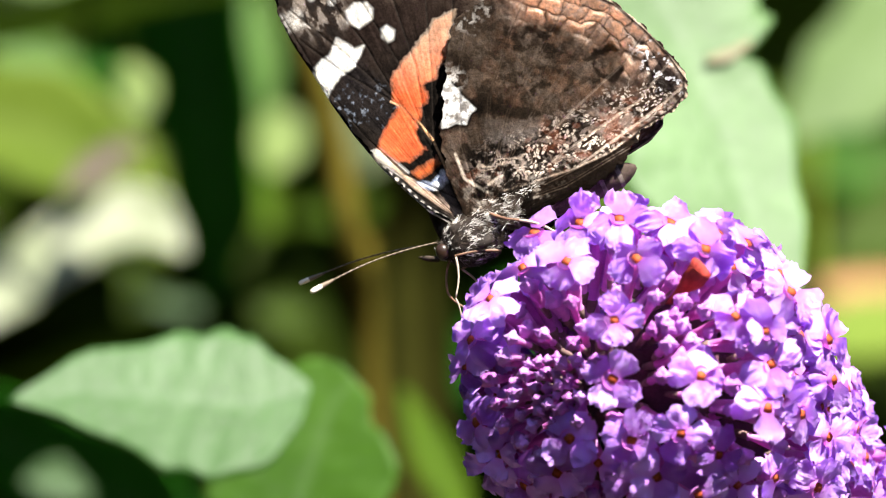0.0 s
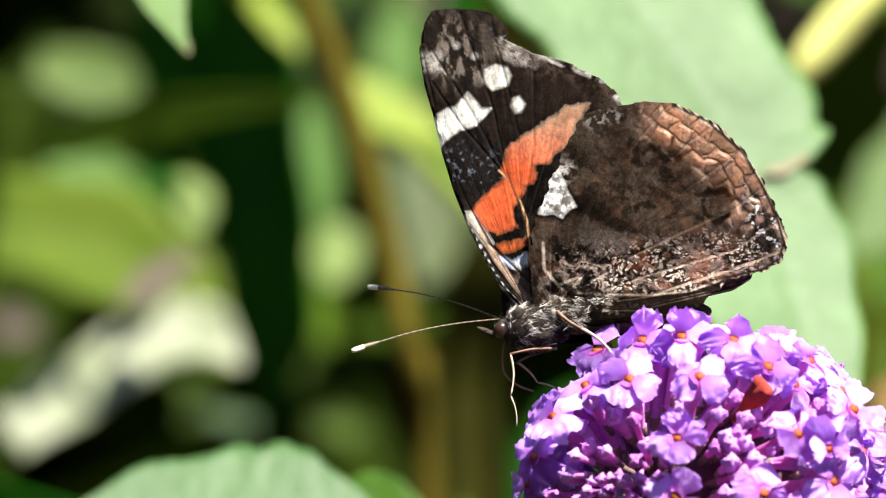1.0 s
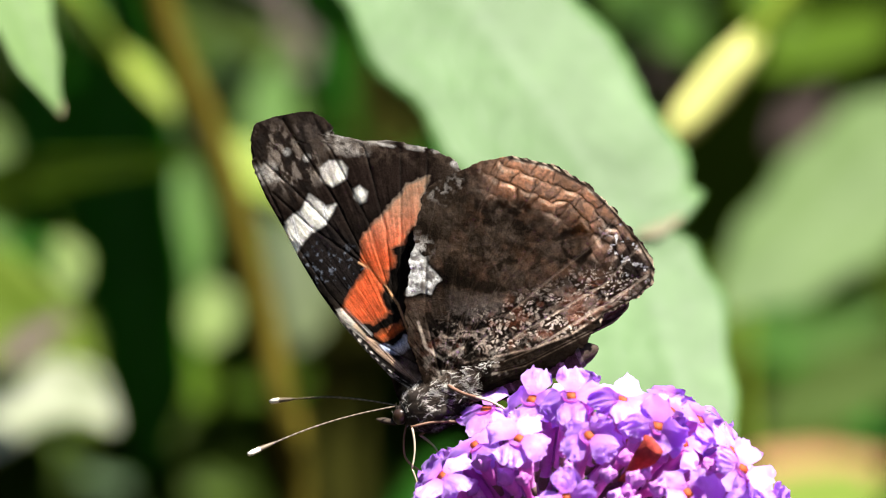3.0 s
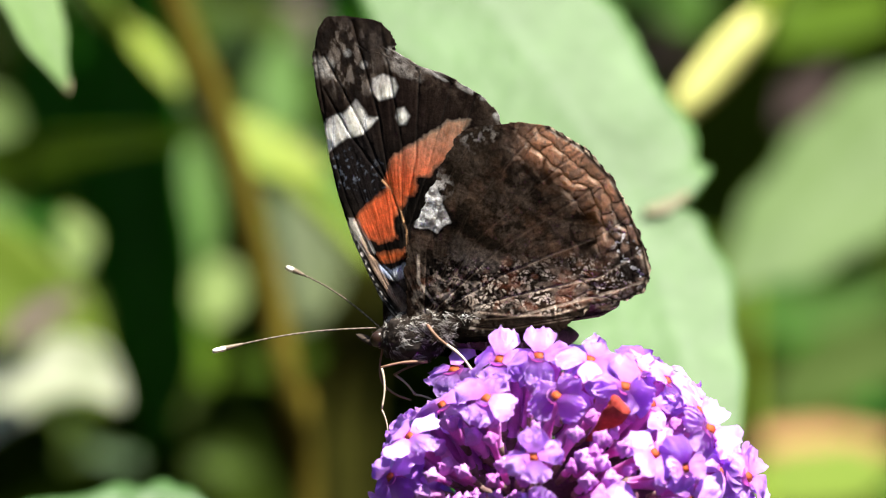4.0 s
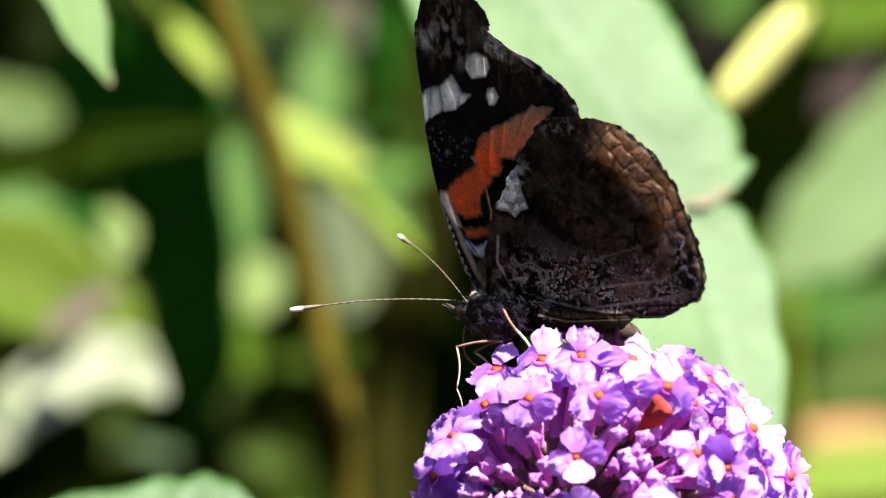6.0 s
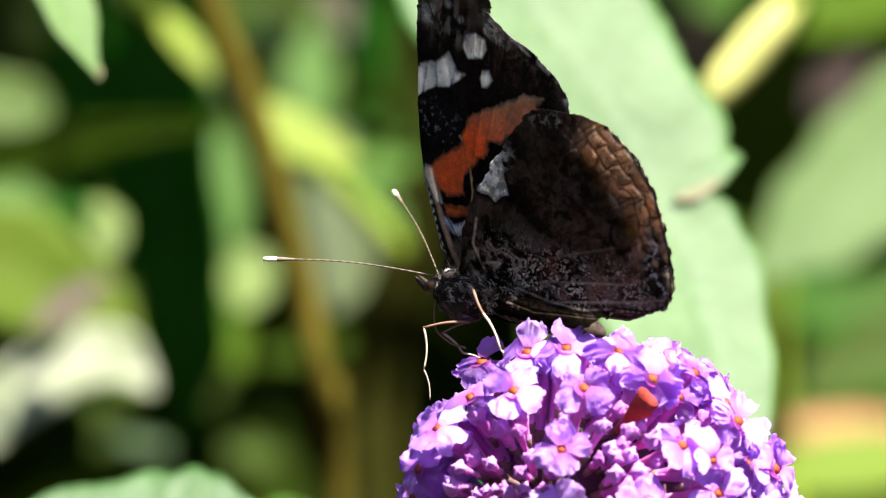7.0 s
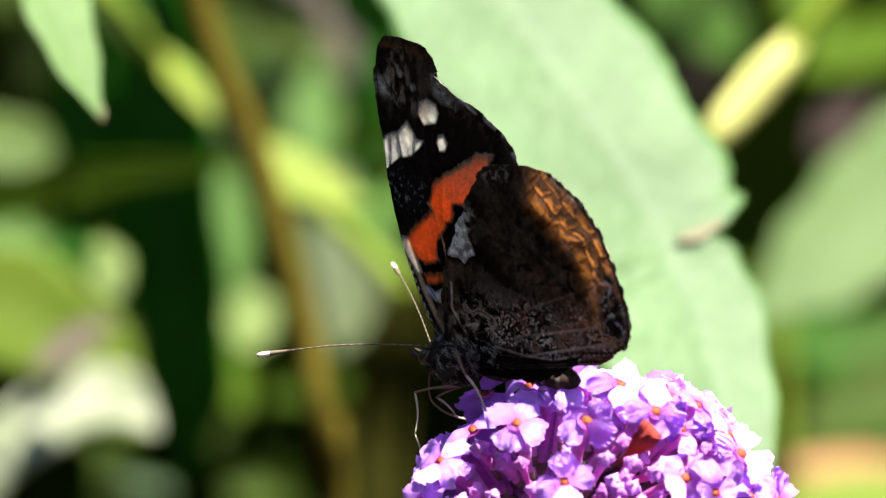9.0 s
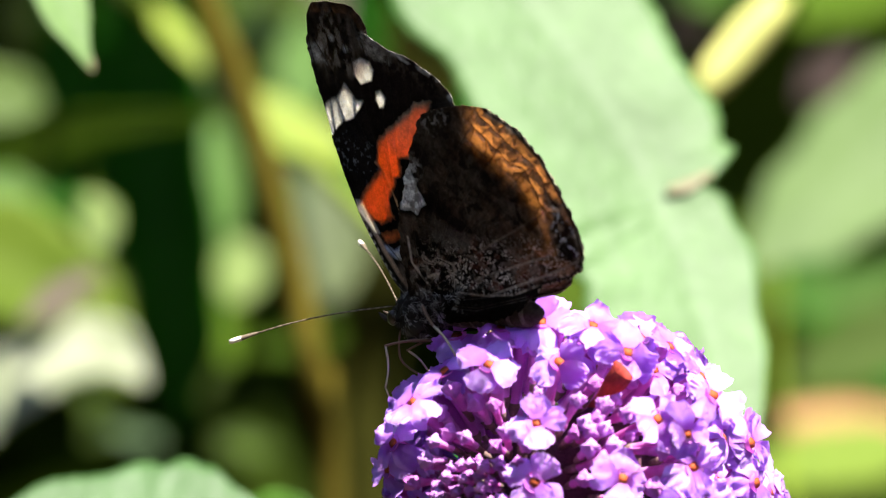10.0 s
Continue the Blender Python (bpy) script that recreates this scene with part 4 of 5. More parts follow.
def surface(x, z):
    """The near side of the head over x, z millimetres from its middle, and the way out there."""
    x = x / 1.19 if x < 0 else x
    best, found = None, None
    for k in range(45):
        c = AWAY * k
        r = RADIUS * (1 + 0.0025 * k)
        flat = math.hypot(x - c.x, z - c.z)
        y = c.y - math.sqrt(max(0.0, r * r - flat * flat))
        miss = max(0.0, flat - r)
        if best is None or (miss, y) < best:
            best, found = (miss, y), (c, r)
    c, r = found
    out = (Vector((x, best[1], z)) - c).normalized()
    at = c + out * r
    return Vector((at.x * (1.19 if at.x < 0 else 1.0), at.y, at.z)), out


def fan(at):
    """The way along which a floret's tube grows to its mouth, at a place in millimetres."""
    root = SOURCE + AWAY * max(0.0, (at - SOURCE).dot(AWAY) - 4.0)
    return (at - root).normalized()


def facing(at, out, spin):
    """A pose at a place, with z along out."""
    return Matrix.Translation(at) @ Vector(out).to_track_quat("Z", "Y").to_matrix().to_4x4() @ pose(0, 0, 0, 0, 0, spin)


def floret(at, way, face, spin, size=1.0):
    """An open floret at a place in millimetres: tube along way, lobes turned to face."""
    ob = part("floret", TUBES[rng.randrange(5)], None, flower)
    m = facing(at * 0.001, way, spin)
    ob.matrix_local = m @ Matrix.Scale(size, 4)
    tilt = Vector((0, 0, 1)).rotation_difference(m.to_3x3().inverted() @ face).to_matrix().to_4x4()
    for k in range(4):
        p = part("petal", PETALS[rng.randrange(18)], None, ob)
        p.matrix_local = tilt @ pose(0, 0, 0.00005 * k, 0, rng.uniform(-20, 16), 90 * k + rng.uniform(-11, 11))
    part("throat", THROAT_MESH, None, ob).matrix_local = tilt
    return ob


def bud(at, out, size):
    ob = part("bud", BUDS[rng.randrange(6)], None, flower)
    ob.matrix_local = facing(at * 0.001, out, rng.uniform(0, 360)) @ Matrix.Scale(size, 4)


def shaken(v, by):
    return (v + Vector((rng.gauss(0, by), rng.gauss(0, by), rng.gauss(0, by)))).normalized()


used = []
# open florets with their throats in sight, those round the rim, those on the shaded underside
FACES = [(-2.1, 10.8), (-4.2, 5.4), (-4.4, 0.1), (3.6, 0.4), (4.2, 11.9), (-2.6, -5.3), (1.8, -4.7), (3.5, -10.6), (14.4, -10.3), (15.7, -5.8), (15.9, -0.4), (15.3, 3.3), (10.0, 1.4), (6.9, 5.8), (9.4, -2.5), (-3.6, 14.1), (11.9, 7.8), (-8.6, 10.8), (-11.2, 12.7), (-7.1, 13.7)]
RIM = [(-13.6, 10.7), (-5.8, 15.4), (-1.9, 15.9), (1.1, 14.7), (5.8, 13.9), (8.7, 13.0), (11.8, 10.0), (14.8, 7.6), (17.6, 5.6), (20.6, 0.8), (20.6, -4.7), (-18.3, 6.9), (-20.4, 0.8), (-18.1, 3.3), (-16.1, 7.2), (18.6, -1.9), (10.0, 4.4)]
UNDER = [(-17.5, -4.4), (-15.6, -7.5), (-13.3, -10.8), (-10.0, -9.2), (-6.1, -8.3), (-2.5, -10.3), (7.5, -10.3), (11.1, -9.7), (18.1, -8.6), (-0.3, -9.2), (-8.6, -5.6), (5.8, -7.5)]
for places, toward, lift in ((FACES, 0.95, 1.3), (RIM, 0.55, 0.0), (UNDER, 0.45, 0.0)):
    for x, z in places:
        at, out = surface(x, z)
        at = at + out * (lift + rng.uniform(-0.4, 0.5)) + VIEW * (2.5 if places is RIM else 0)
        way = fan(at)
        floret(at, way, shaken(way + out * 0.5 + VIEW * toward, 0.08), rng.uniform(0, 90), rng.uniform(1.0, 1.14) if places is FACES else rng.uniform(0.92, 1.08))
        used.append(at)
# buds at the tip of the head, smallest in its middle
TIP = Vector((-11.3, 0, -1.4))
for k in range(86):
    a = k * 2.39996
    r = 5.9 * math.sqrt((k + 0.5) / 86)
    at, out = surface(TIP.x + r * math.cos(a) + rng.gauss(0, 0.25), TIP.z + 1.05 * r * math.sin(a) + rng.gauss(0, 0.25))
    at = at + out * (rng.uniform(-1.3, 0.7) - 1.6 * (1 - r / 5.9))
    if min((at - u).length for u in used) > 2.0 or r < 4:
        bud(at, shaken(fan(at) + out + VIEW * 0.3, 0.12), rng.uniform(0.66, 0.92) * (0.72 + 0.36 * r / 5.9))
        used.append(at)
# buds in the gap beside the withered floret
for x, z in ((0.3, 6.3), (1.6, 6.7), (0.8, 5.2), (2.3, 5.5), (2.2, 7.8), (3.3, 3.9), (0.7, 3.5), (4.6, 6.9), (2.0, 2.2)):
    at, out = surface(x, z)
    bud(at - out * rng.uniform(0.2, 1.4), shaken(fan(at) + out * 0.3, 0.12), rng.uniform(0.95, 1.2))
    used.append(at)
# unopened florets standing between the open ones
for k in range(500):
    at, out = surface(rng.uniform(-17, 13), rng.uniform(-15, 14))
    at = at + out * rng.uniform(-2.2, -0.2)
    if out.y < -0.25 and 2.3 < min((at - u).length for u in used) < 4.6 and rng.random() < 0.6:
        bud(at, shaken(fan(at) + out * 0.3, 0.1), rng.uniform(0.8, 1.15))
        used.append(at)
# florets over the rest of the head, a dome that runs on into a thicker body
for k in range(4200):
    s = rng.uniform(-15, 44)
    a = rng.uniform(0, math.tau)
    e1 = AWAY.cross(Vector((0, 0, 1))).normalized()
    e2 = AWAY.cross(e1)
    ring = e1 * math.cos(a) + e2 * math.sin(a)
    if s < 0:
        w = math.sqrt(max(0, 1 - (s / RADIUS) ** 2))
        out = (AWAY * (s / RADIUS) + ring * w).normalized()
        at = out * RADIUS
    else:
        out = (ring - AWAY * 0.35).normalized()
        at = AWAY * s + ring * (RADIUS + 0.04 * s)
    at = Vector((at.x * (1.19 if at.x < 0 else 1.0), at.y, at.z))
    front = out.y < -0.15 and s < 12
    if front:
        at = at - out * (rng.uniform(0.5, 2.8) if at.x < 3 else rng.uniform(-0.4, 1.4))
    else:
        at = at + out * rng.uniform(-1.4, 1.2)
    if min((at - u).length for u in used) < (3.25 if front and at.x < 3 else 3.0):
        continue
    used.append(at)
    way = shaken(fan(at) + out * 0.4, 0.2)
    floret(at, way, shaken(way + out * 0.3 + VIEW * (0.6 if front else 0.0), 0.25), rng.uniform(0, 90), rng.uniform(0.82, 1.05))
# a withered floret
at, out = surface(3.0, 9.6)
bm = tube([mm(0.15 * k * (k - 4) * 0.1, 0, -4.6 + 1.15 * k) for k in range(5)], [0.0005, 0.0006, 0.0008, 0.0011, 0.0012], 14, closed=False)
for v in bm.verts:
    v.co *= 1 + 0.4 * noise.noise(v.co * 1100)
bmesh.ops.solidify(bm, geom=bm.faces[:], thickness=0.0002)
wilt = part("withered_floret", bm, WILT, flower, "withered red-brown floret")
wilt.matrix_local = facing((at + out * 1.0 + Vector((0.8, 0, 0.6))) * 0.001, Vector((0.55, -0.45, 0.70)), 0)
# core of calyces and stalk
bm = blob((0.0078, 0.0072, 0.0072), 28, 20, 0.25, 5)
for k in range(4):
    blob((0.0088, 0.0088, 0.0088), 20, 14, 0.25, 5, None, AWAY * 0.011 * (k + 1), bm)
part("core", bm, CORE, flower, "dark clustered calyces inside the flower head")
part("stalk", tube(smooth_path([AWAY * 0.04, AWAY * 0.075, AWAY * 0.10 + mm(6, 10, -40), mm(110, 150, -400), mm(150, 260, -1215)]), 0.0022, 10), BARK_GREEN, flower, "green flower stalk")


# ---- the bush behind ----
def leaf_mesh(length, wide, seed, bend=0.08, fold=0.12):
    """A lance-shaped blade along x with folded midrib and toothed edge."""
    nu, nv = 36, 17
    u = np.linspace(0, 1, nu)[:, None]
    v = np.linspace(-1, 1, nv)[None, :]
    shape = np.sin(np.pi * np.clip(u, 0.004, 0.996) ** 0.85) ** 0.85
    w = wide / 2 * shape * (1 + 0.03 * np.sin(u * 90 + seed) + 0.16 * np.sin(u * 9 + seed) + 0.14 * np.sin(u * 17 + 2.3 * seed + 2 * np.sign(v)))
    x = length * u + 0 * v + 0.06 * wide * np.abs(v)
    y = w * v + 0.05 * length * np.sin(u * 2.5 + seed) * shape
    z = -bend * length * (u - 0.3) ** 2 + fold * np.abs(v) * w + 0.012 * wide * np.sin(u * 26 + 2 * np.abs(v)) * np.abs(v)
    side = np.abs(((u * 13 + np.abs(v) * 2.2) % 1) - 0.5)
    vein = np.clip(1 - np.abs(v) * 10, 0, 1) * 0.3 + np.clip(1 - side * 6, 0, 1) * 0.14
    co = np.stack(np.broadcast_arrays(x, y, z), -1).reshape(-1, 3)
    i = np.arange(nu * nv).reshape(nu, nv)
    q = np.stack([i[:-1, :-1], i[:-1, 1:], i[1:, 1:], i[1:, :-1]], -1).reshape(-1, 4)
    me = bpy.data.meshes.new("leaf")
    me.from_pydata(co.tolist(), [], q.tolist())
    a = me.color_attributes.new("vein", "FLOAT_COLOR", "POINT")
    c = np.repeat(np.broadcast_to(vein, (nu, nv)).reshape(-1, 1), 4, 1)
    a.data.foreach_set("color", c.ravel().astype(np.float32))
    for p in me.polygons:
        p.use_smooth = True
    return me


bush = thing("buddleia_bush", "butterfly bush with pale green lance-shaped leaves and brown stems", "bush", (0, 0.3, 0))


def leaf(root, tip, wide, normal, mat, label, seed):
    root, tip = Vector(root), Vector(tip)
    d = tip - root
    x = d.normalized()
    y = Vector(normal).cross(x).normalized()
    z = x.cross(y)
    me = leaf_mesh(d.length, wide, seed)
    me.materials.append(mat)
    ob = part("leaf", me, None, bush, label)
    ob.matrix_local = Matrix.Translation(-bush.location) @ Matrix.Translation(root) @ Matrix((x, y, z)).transposed().to_4x4()
    m = ob.modifiers.new("blade", "SOLIDIFY")
    m.thickness, m.offset = 0.0004, 0
    return ob


def blade(spine, depth, normal, mat, label, seed):
    """A leaf along a curved midrib: x, z and the breadths to both sides at points of it, in the plane through depth that faces along normal."""
    n = Vector(normal).normalized()
    line = smooth_path([(x, 0, z) for x, z, _, _ in spine], 9)
    at = np.linspace(0, len(spine) - 1, len(line))
    ends = [np.interp(at, range(len(spine)), [q[k] for q in spine]) for k in (2, 3)]
    for e in ends:
        e[1:-1] = (e[:-2] + 2 * e[1:-1] + e[2:]) / 4
    cols = 17
    middle = sum((Vector((x, 0, z)) for x, z, _, _ in spine), Vector()) / len(spine)
    verts, veins = [], []
    for i, p in enumerate(line):
        d = (line[min(i + 1, len(line) - 1)] - line[max(i - 1, 0)]).normalized()
        across = Vector((d.z, 0, -d.x))
        for j in range(cols):
            v = j / (cols - 1) * 2 - 1
            w = float(ends[0 if v > 0 else 1][i]) * (1 + 0.018 * math.sin(at[i] * 31 + seed) * abs(v) + 0.05 * math.sin(at[i] * 5.3 + 2 * seed))
            q = p + across * w * v
            wave = 0.10 * float(ends[0 if v > 0 else 1][i]) * abs(v) + 0.008 * w * math.sin(at[i] * 7 + seed + 3 * v) * abs(v)
            q.y = depth - (n.x * (q.x - middle.x) + n.z * (q.z - middle.z)) / n.y - wave
            verts.append(q)
            rib = abs(((at[i] * 2.6 + abs(v) * 1.1) % 1) - 0.5)
            veins.append(max(0.0, 1 - abs(v) * 9) * 0.13 + max(0.0, 1 - rib * 7) * 0.075)
    faces = [(i * cols + j, i * cols + j + 1, (i + 1) * cols + j + 1, (i + 1) * cols + j) for i in range(len(line) - 1) for j in range(cols - 1)]
    me = bpy.data.meshes.new("leaf")
    me.from_pydata([q - bush.location for q in verts], [], faces)
    a = me.color_attributes.new("vein", "FLOAT_COLOR", "POINT")
    a.data.foreach_set("color", np.repeat(np.array(veins, np.float32)[:, None], 4, 1).ravel())
    me.materials.append(mat)
    for f in me.polygons:
        f.use_smooth = True
    ob = part("leaf", me, None, bush, label)
    m = ob.modifiers.new("blade", "SOLIDIFY")
    m.thickness, m.offset = 0.0004, 0
    return ob


def stem(points, r, mat, label):
    ob = part("stem", tube(smooth_path(points), r, 12), mat, bush, label)
    ob.location = -bush.location
    return ob


LIT, SIDE, SHADE = (0.35, -0.65, 0.67), (0.1, -0.95, 0.3), (-0.55, -0.8, -0.15)
blade([(-0.0050, 1.2407, 0.0123, 0.0070), (0.0029, 1.2293, 0.0131, 0.0100), (0.0092, 1.2205, 0.0126, 0.0105), (0.0165, 1.2097, 0.0117, 0.0104), (0.0200, 1.2034, 0.0120, 0.0098), (0.0211, 1.2014, 0.0120, 0.0095), (0.0217, 1.2001, 0.0121, 0.0044), (0.0226, 1.1985, 0.0123, 0.0062), (0.0247, 1.1933, 0.0126, 0.0073), (0.0269, 1.1857, 0.0111, 0.0060), (0.0285, 1.1781, 0.0082, 0.0047), (0.0298, 1.1686, 0.0013, 0.0006)], 0.135, (0.25, -0.8, 0.5), LEAF_PALE, "large pale green leaf, torn on one edge", 1)
blade([(0.0222, 1.2019, 0.0003, 0.0003), (0.0247, 1.2026, 0.0008, 0.0006), (0.0271, 1.2039, 0.0003, 0.0003)], 0.136, (0.25, -0.8, 0.5), LEAF_SCRAP, "withered brown scrap of leaf", 5)
blade([(0.0741, 1.2206, 0.0049, 0.0049), (0.0643, 1.2133, 0.0098, 0.0098), (0.0562, 1.2056, 0.0096, 0.0096), (0.0481, 1.1987, 0.0075, 0.0075), (0.0425, 1.1938, 0.0033, 0.0033), (0.0404, 1.1905, 0.0003, 0.0003)], 0.460, (0.3, -0.75, 0.55), LEAF_CREAMY, "soft light green leaf", 2)
blade([(0.0716, 1.1835, 0.0034, 0.0034), (0.0623, 1.1810, 0.0056, 0.0056), (0.0539, 1.1772, 0.0052, 0.0052), (0.0480, 1.1734, 0.0005, 0.0005)], 0.510, (-0.1, -0.95, 0.15), LEAF_SOFT, "grey-green leaf in half shade", 3)
blade([(0.0683, 1.1908, 0.0017, 0.0017), (0.0597, 1.1878, 0.0031, 0.0031), (0.0510, 1.1865, 0.0021, 0.0021), (0.0467, 1.1839, 0.0003, 0.0003)], 0.550, (0.0, -0.95, 0.2), LEAF_MID, "green leaf", 37)
blade([(0.0473, 1.1675, 0.0009, 0.0009), (0.0526, 1.1671, 0.0023, 0.0023), (0.0604, 1.1667, 0.0030, 0.0030), (0.0692, 1.1671, 0.0009, 0.0009)], 0.570, LIT, LEAF_BROWN, "withered brown leaf", 6)
blade([(0.0413, 1.1604, 0.0009, 0.0009), (0.0507, 1.1617, 0.0043, 0.0043), (0.0610, 1.1626, 0.0051, 0.0051), (0.0696, 1.1634, 0.0009, 0.0009)], 0.540, LIT, LEAF_LIME, "yellow-green leaf", 7)
blade([(0.0263, 1.2449, 0.0026, 0.0026), (0.0320, 1.2388, 0.0054, 0.0054), (0.0373, 1.2344, 0.0044, 0.0044), (0.0403, 1.2300, 0.0005, 0.0005)], 0.570, (-0.2, -0.9, 0.2), LEAF_MID, "green leaf", 20)
blade([(0.0692, 1.2344, 0.0026, 0.0026), (0.0604, 1.2327, 0.0045, 0.0045), (0.0534, 1.2309, 0.0037, 0.0037), (0.0491, 1.2283, 0.0003, 0.0003)], 0.570, SIDE, LEAF_OLIVE, "green leaf", 21)
blade([(0.0295, 1.2306, 0.0009, 0.0009), (0.0335, 1.2279, 0.0030, 0.0030), (0.0375, 1.2235, 0.0009, 0.0009)], 0.600, SHADE, MAUVE, "dull brown leaf", 41)
blade([(0.0533, 1.2166, 0.0005, 0.0005), (0.0570, 1.2206, 0.0034, 0.0034), (0.0624, 1.2247, 0.0007, 0.0007)], 0.620, (-0.2, -0.95, 0.1), MAUVE, "faded mauve leaf", 27)
blade([(-0.0493, 1.2342, 0.0033, 0.0033), (-0.0469, 1.2273, 0.0036, 0.0036), (-0.0445, 1.2210, 0.0023, 0.0023), (-0.0430, 1.2175, 0.0009, 0.0009), (-0.0421, 1.2155, 0.0002, 0.0002)], 0.130, LIT, LEAF_TIP, "pale green leaf tip", 8)
blade([(-0.0431, 1.2171, 0.0003, 0.0003), (-0.0424, 1.2161, 0.0006, 0.0006), (-0.0419, 1.2151, 0.0001, 0.0001)], 0.129, LIT, LEAF_SCRAP, "withered brown leaf tip", 51)
blade([(-0.0537, 1.2401, 0.0016, 0.0016), (-0.0494, 1.2342, 0.0023, 0.0023), (-0.0457, 1.2284, 0.0011, 0.0011)], 0.400, SIDE, LEAF_FRESH, "fresh green shoot", 22)
blade([(-0.0443, 1.2283, 0.0004, 0.0004), (-0.0418, 1.2258, 0.0014, 0.0014), (-0.0387, 1.2224, 0.0017, 0.0017), (-0.0360, 1.2186, 0.0005, 0.0005)], 0.380, LIT, LEAF_YELLOW, "plump yellow-green young leaf", 7)
blade([(-0.0437, 1.2214, 0.0006, 0.0006), (-0.0401, 1.2177, 0.0027, 0.0027), (-0.0365, 1.2145, 0.0019, 0.0019), (-0.0349, 1.2122, 0.0003, 0.0003)], 0.430, SHADE, LEAF_DUSKY, "dusky pale leaf", 19)
blade([(-0.0446, 1.2390, 0.0024, 0.0024), (-0.0446, 1.2240, 0.0068, 0.0068), (-0.0446, 1.2098, 0.0079, 0.0079), (-0.0426, 1.1948, 0.0073, 0.0073), (-0.0406, 1.1813, 0.0055, 0.0055), (-0.0410, 1.1679, 0.0008, 0.0008)], 0.420, SHADE, LEAF_SHADED, "green leaf with shade in its colour", 9)
blade([(-0.0597, 1.2322, 0.0025, 0.0025), (-0.0572, 1.2208, 0.0057, 0.0057), (-0.0580, 1.2093, 0.0049, 0.0049), (-0.0605, 1.2019, 0.0008, 0.0008)], 0.470, SHADE, LEAF_SHADED, "green leaf with shade in its colour", 43)
blade([(-0.0732, 1.2060, 0.0023, 0.0023), (-0.0602, 1.2088, 0.0032, 0.0032), (-0.0480, 1.2111, 0.0024, 0.0024), (-0.0331, 1.2123, 0.0005, 0.0005)], 0.370, (-0.5, -0.8, -0.05), LEAF_OLIVE, "narrow olive green leaf", 16)
blade([(-0.0753, 1.2179, 0.0024, 0.0024), (-0.0681, 1.2162, 0.0044, 0.0044), (-0.0633, 1.2154, 0.0038, 0.0038), (-0.0602, 1.2146, 0.0004, 0.0004)], 0.440, SIDE, LEAF_SOFT, "green leaf", 15)
blade([(-0.0742, 1.2043, 0.0016, 0.0016), (-0.0677, 1.2035, 0.0029, 0.0029), (-0.0613, 1.2019, 0.0006, 0.0006)], 0.450, SIDE, LEAF_MID, "green leaf", 44)
blade([(-0.0518, 1.2020, 0.0006, 0.0006), (-0.0503, 1.1994, 0.0027, 0.0027), (-0.0496, 1.1959, 0.0023, 0.0023), (-0.0493, 1.1942, 0.0003, 0.0003)], 0.370, LIT, LEAF_LIGHT, "small pale green leaf", 13)
blade([(-0.0797, 1.1948, 0.0047, 0.0070), (-0.0664, 1.1929, 0.0077, 0.0090), (-0.0578, 1.1885, 0.0069, 0.0082), (-0.0508, 1.1815, 0.0049, 0.0052), (-0.0465, 1.1752, 0.0005, 0.0005)], 0.405, (-0.1, -0.95, 0.25), LEAF_LIME, "lime green curled leaf, its lower half sunlit", 10)
# sunlit half of the leaf above, its brightness put into the colour
blade([(-0.0763, 1.1663, 0.0035, 0.0035), (-0.0670, 1.1729, 0.0045, 0.0045), (-0.0608, 1.1771, 0.0043, 0.0043), (-0.0547, 1.1804, 0.0042, 0.0042), (-0.0497, 1.1814, 0.0045, 0.0039), (-0.0460, 1.1788, 0.0028, 0.0019), (-0.0440, 1.1758, 0.0003, 0.0003)], 0.385, (-0.1, -0.95, 0.25), LEAF_SUNLIT, "lower half of the lime leaf, whitened as sunlit", 11)
blade([(-0.0608, 1.1841, 0.0004, 0.0004), (-0.0574, 1.1868, 0.0020, 0.0020), (-0.0531, 1.1899, 0.0015, 0.0015), (-0.0500, 1.1903, 0.0003, 0.0003)], 0.385, SIDE, MAUVE, "faded mauve leaf", 26)
blade([(-0.0339, 1.1953, 0.0010, 0.0010), (-0.0331, 1.1926, 0.0041, 0.0041), (-0.0334, 1.1889, 0.0037, 0.0037), (-0.0344, 1.1866, 0.0007, 0.0007)], 0.460, LIT, LEAF_LIGHT, "pale sunlit leaf", 12)
blade([(-0.0349, 1.1875, 0.0007, 0.0007), (-0.0360, 1.1838, 0.0023, 0.0023), (-0.0352, 1.1797, 0.0021, 0.0021), (-0.0343, 1.1768, 0.0003, 0.0003)], 0.480, SIDE, LEAF_OLIVE, "green leaf", 50)
blade([(-0.0375, 1.2128, 0.0013, 0.0013), (-0.0379, 1.2070, 0.0038, 0.0038), (-0.0371, 1.2003, 0.0038, 0.0038), (-0.0362, 1.1936, 0.0007, 0.0007)], 0.500, SIDE, LEAF_MID, "fresh green leaf", 23)
blade([(-0.0250, 1.2057, 0.0007, 0.0007), (-0.0213, 1.2011, 0.0038, 0.0038), (-0.0193, 1.1954, 0.0048, 0.0048), (-0.0197, 1.1896, 0.0033, 0.0033), (-0.0209, 1.1859, 0.0004, 0.0004)], 0.480, SIDE, LEAF_DUSKY, "whitish green leaf", 45)
blade([(-0.0319, 1.2157, 0.0006, 0.0006), (-0.0280, 1.2129, 0.0031, 0.0031), (-0.0237, 1.2103, 0.0031, 0.0031), (-0.0194, 1.2085, 0.0020, 0.0020), (-0.0163, 1.2073, 0.0003, 0.0003)], 0.400, LIT, LEAF_YELLOW, "yellow-green leaf", 24)
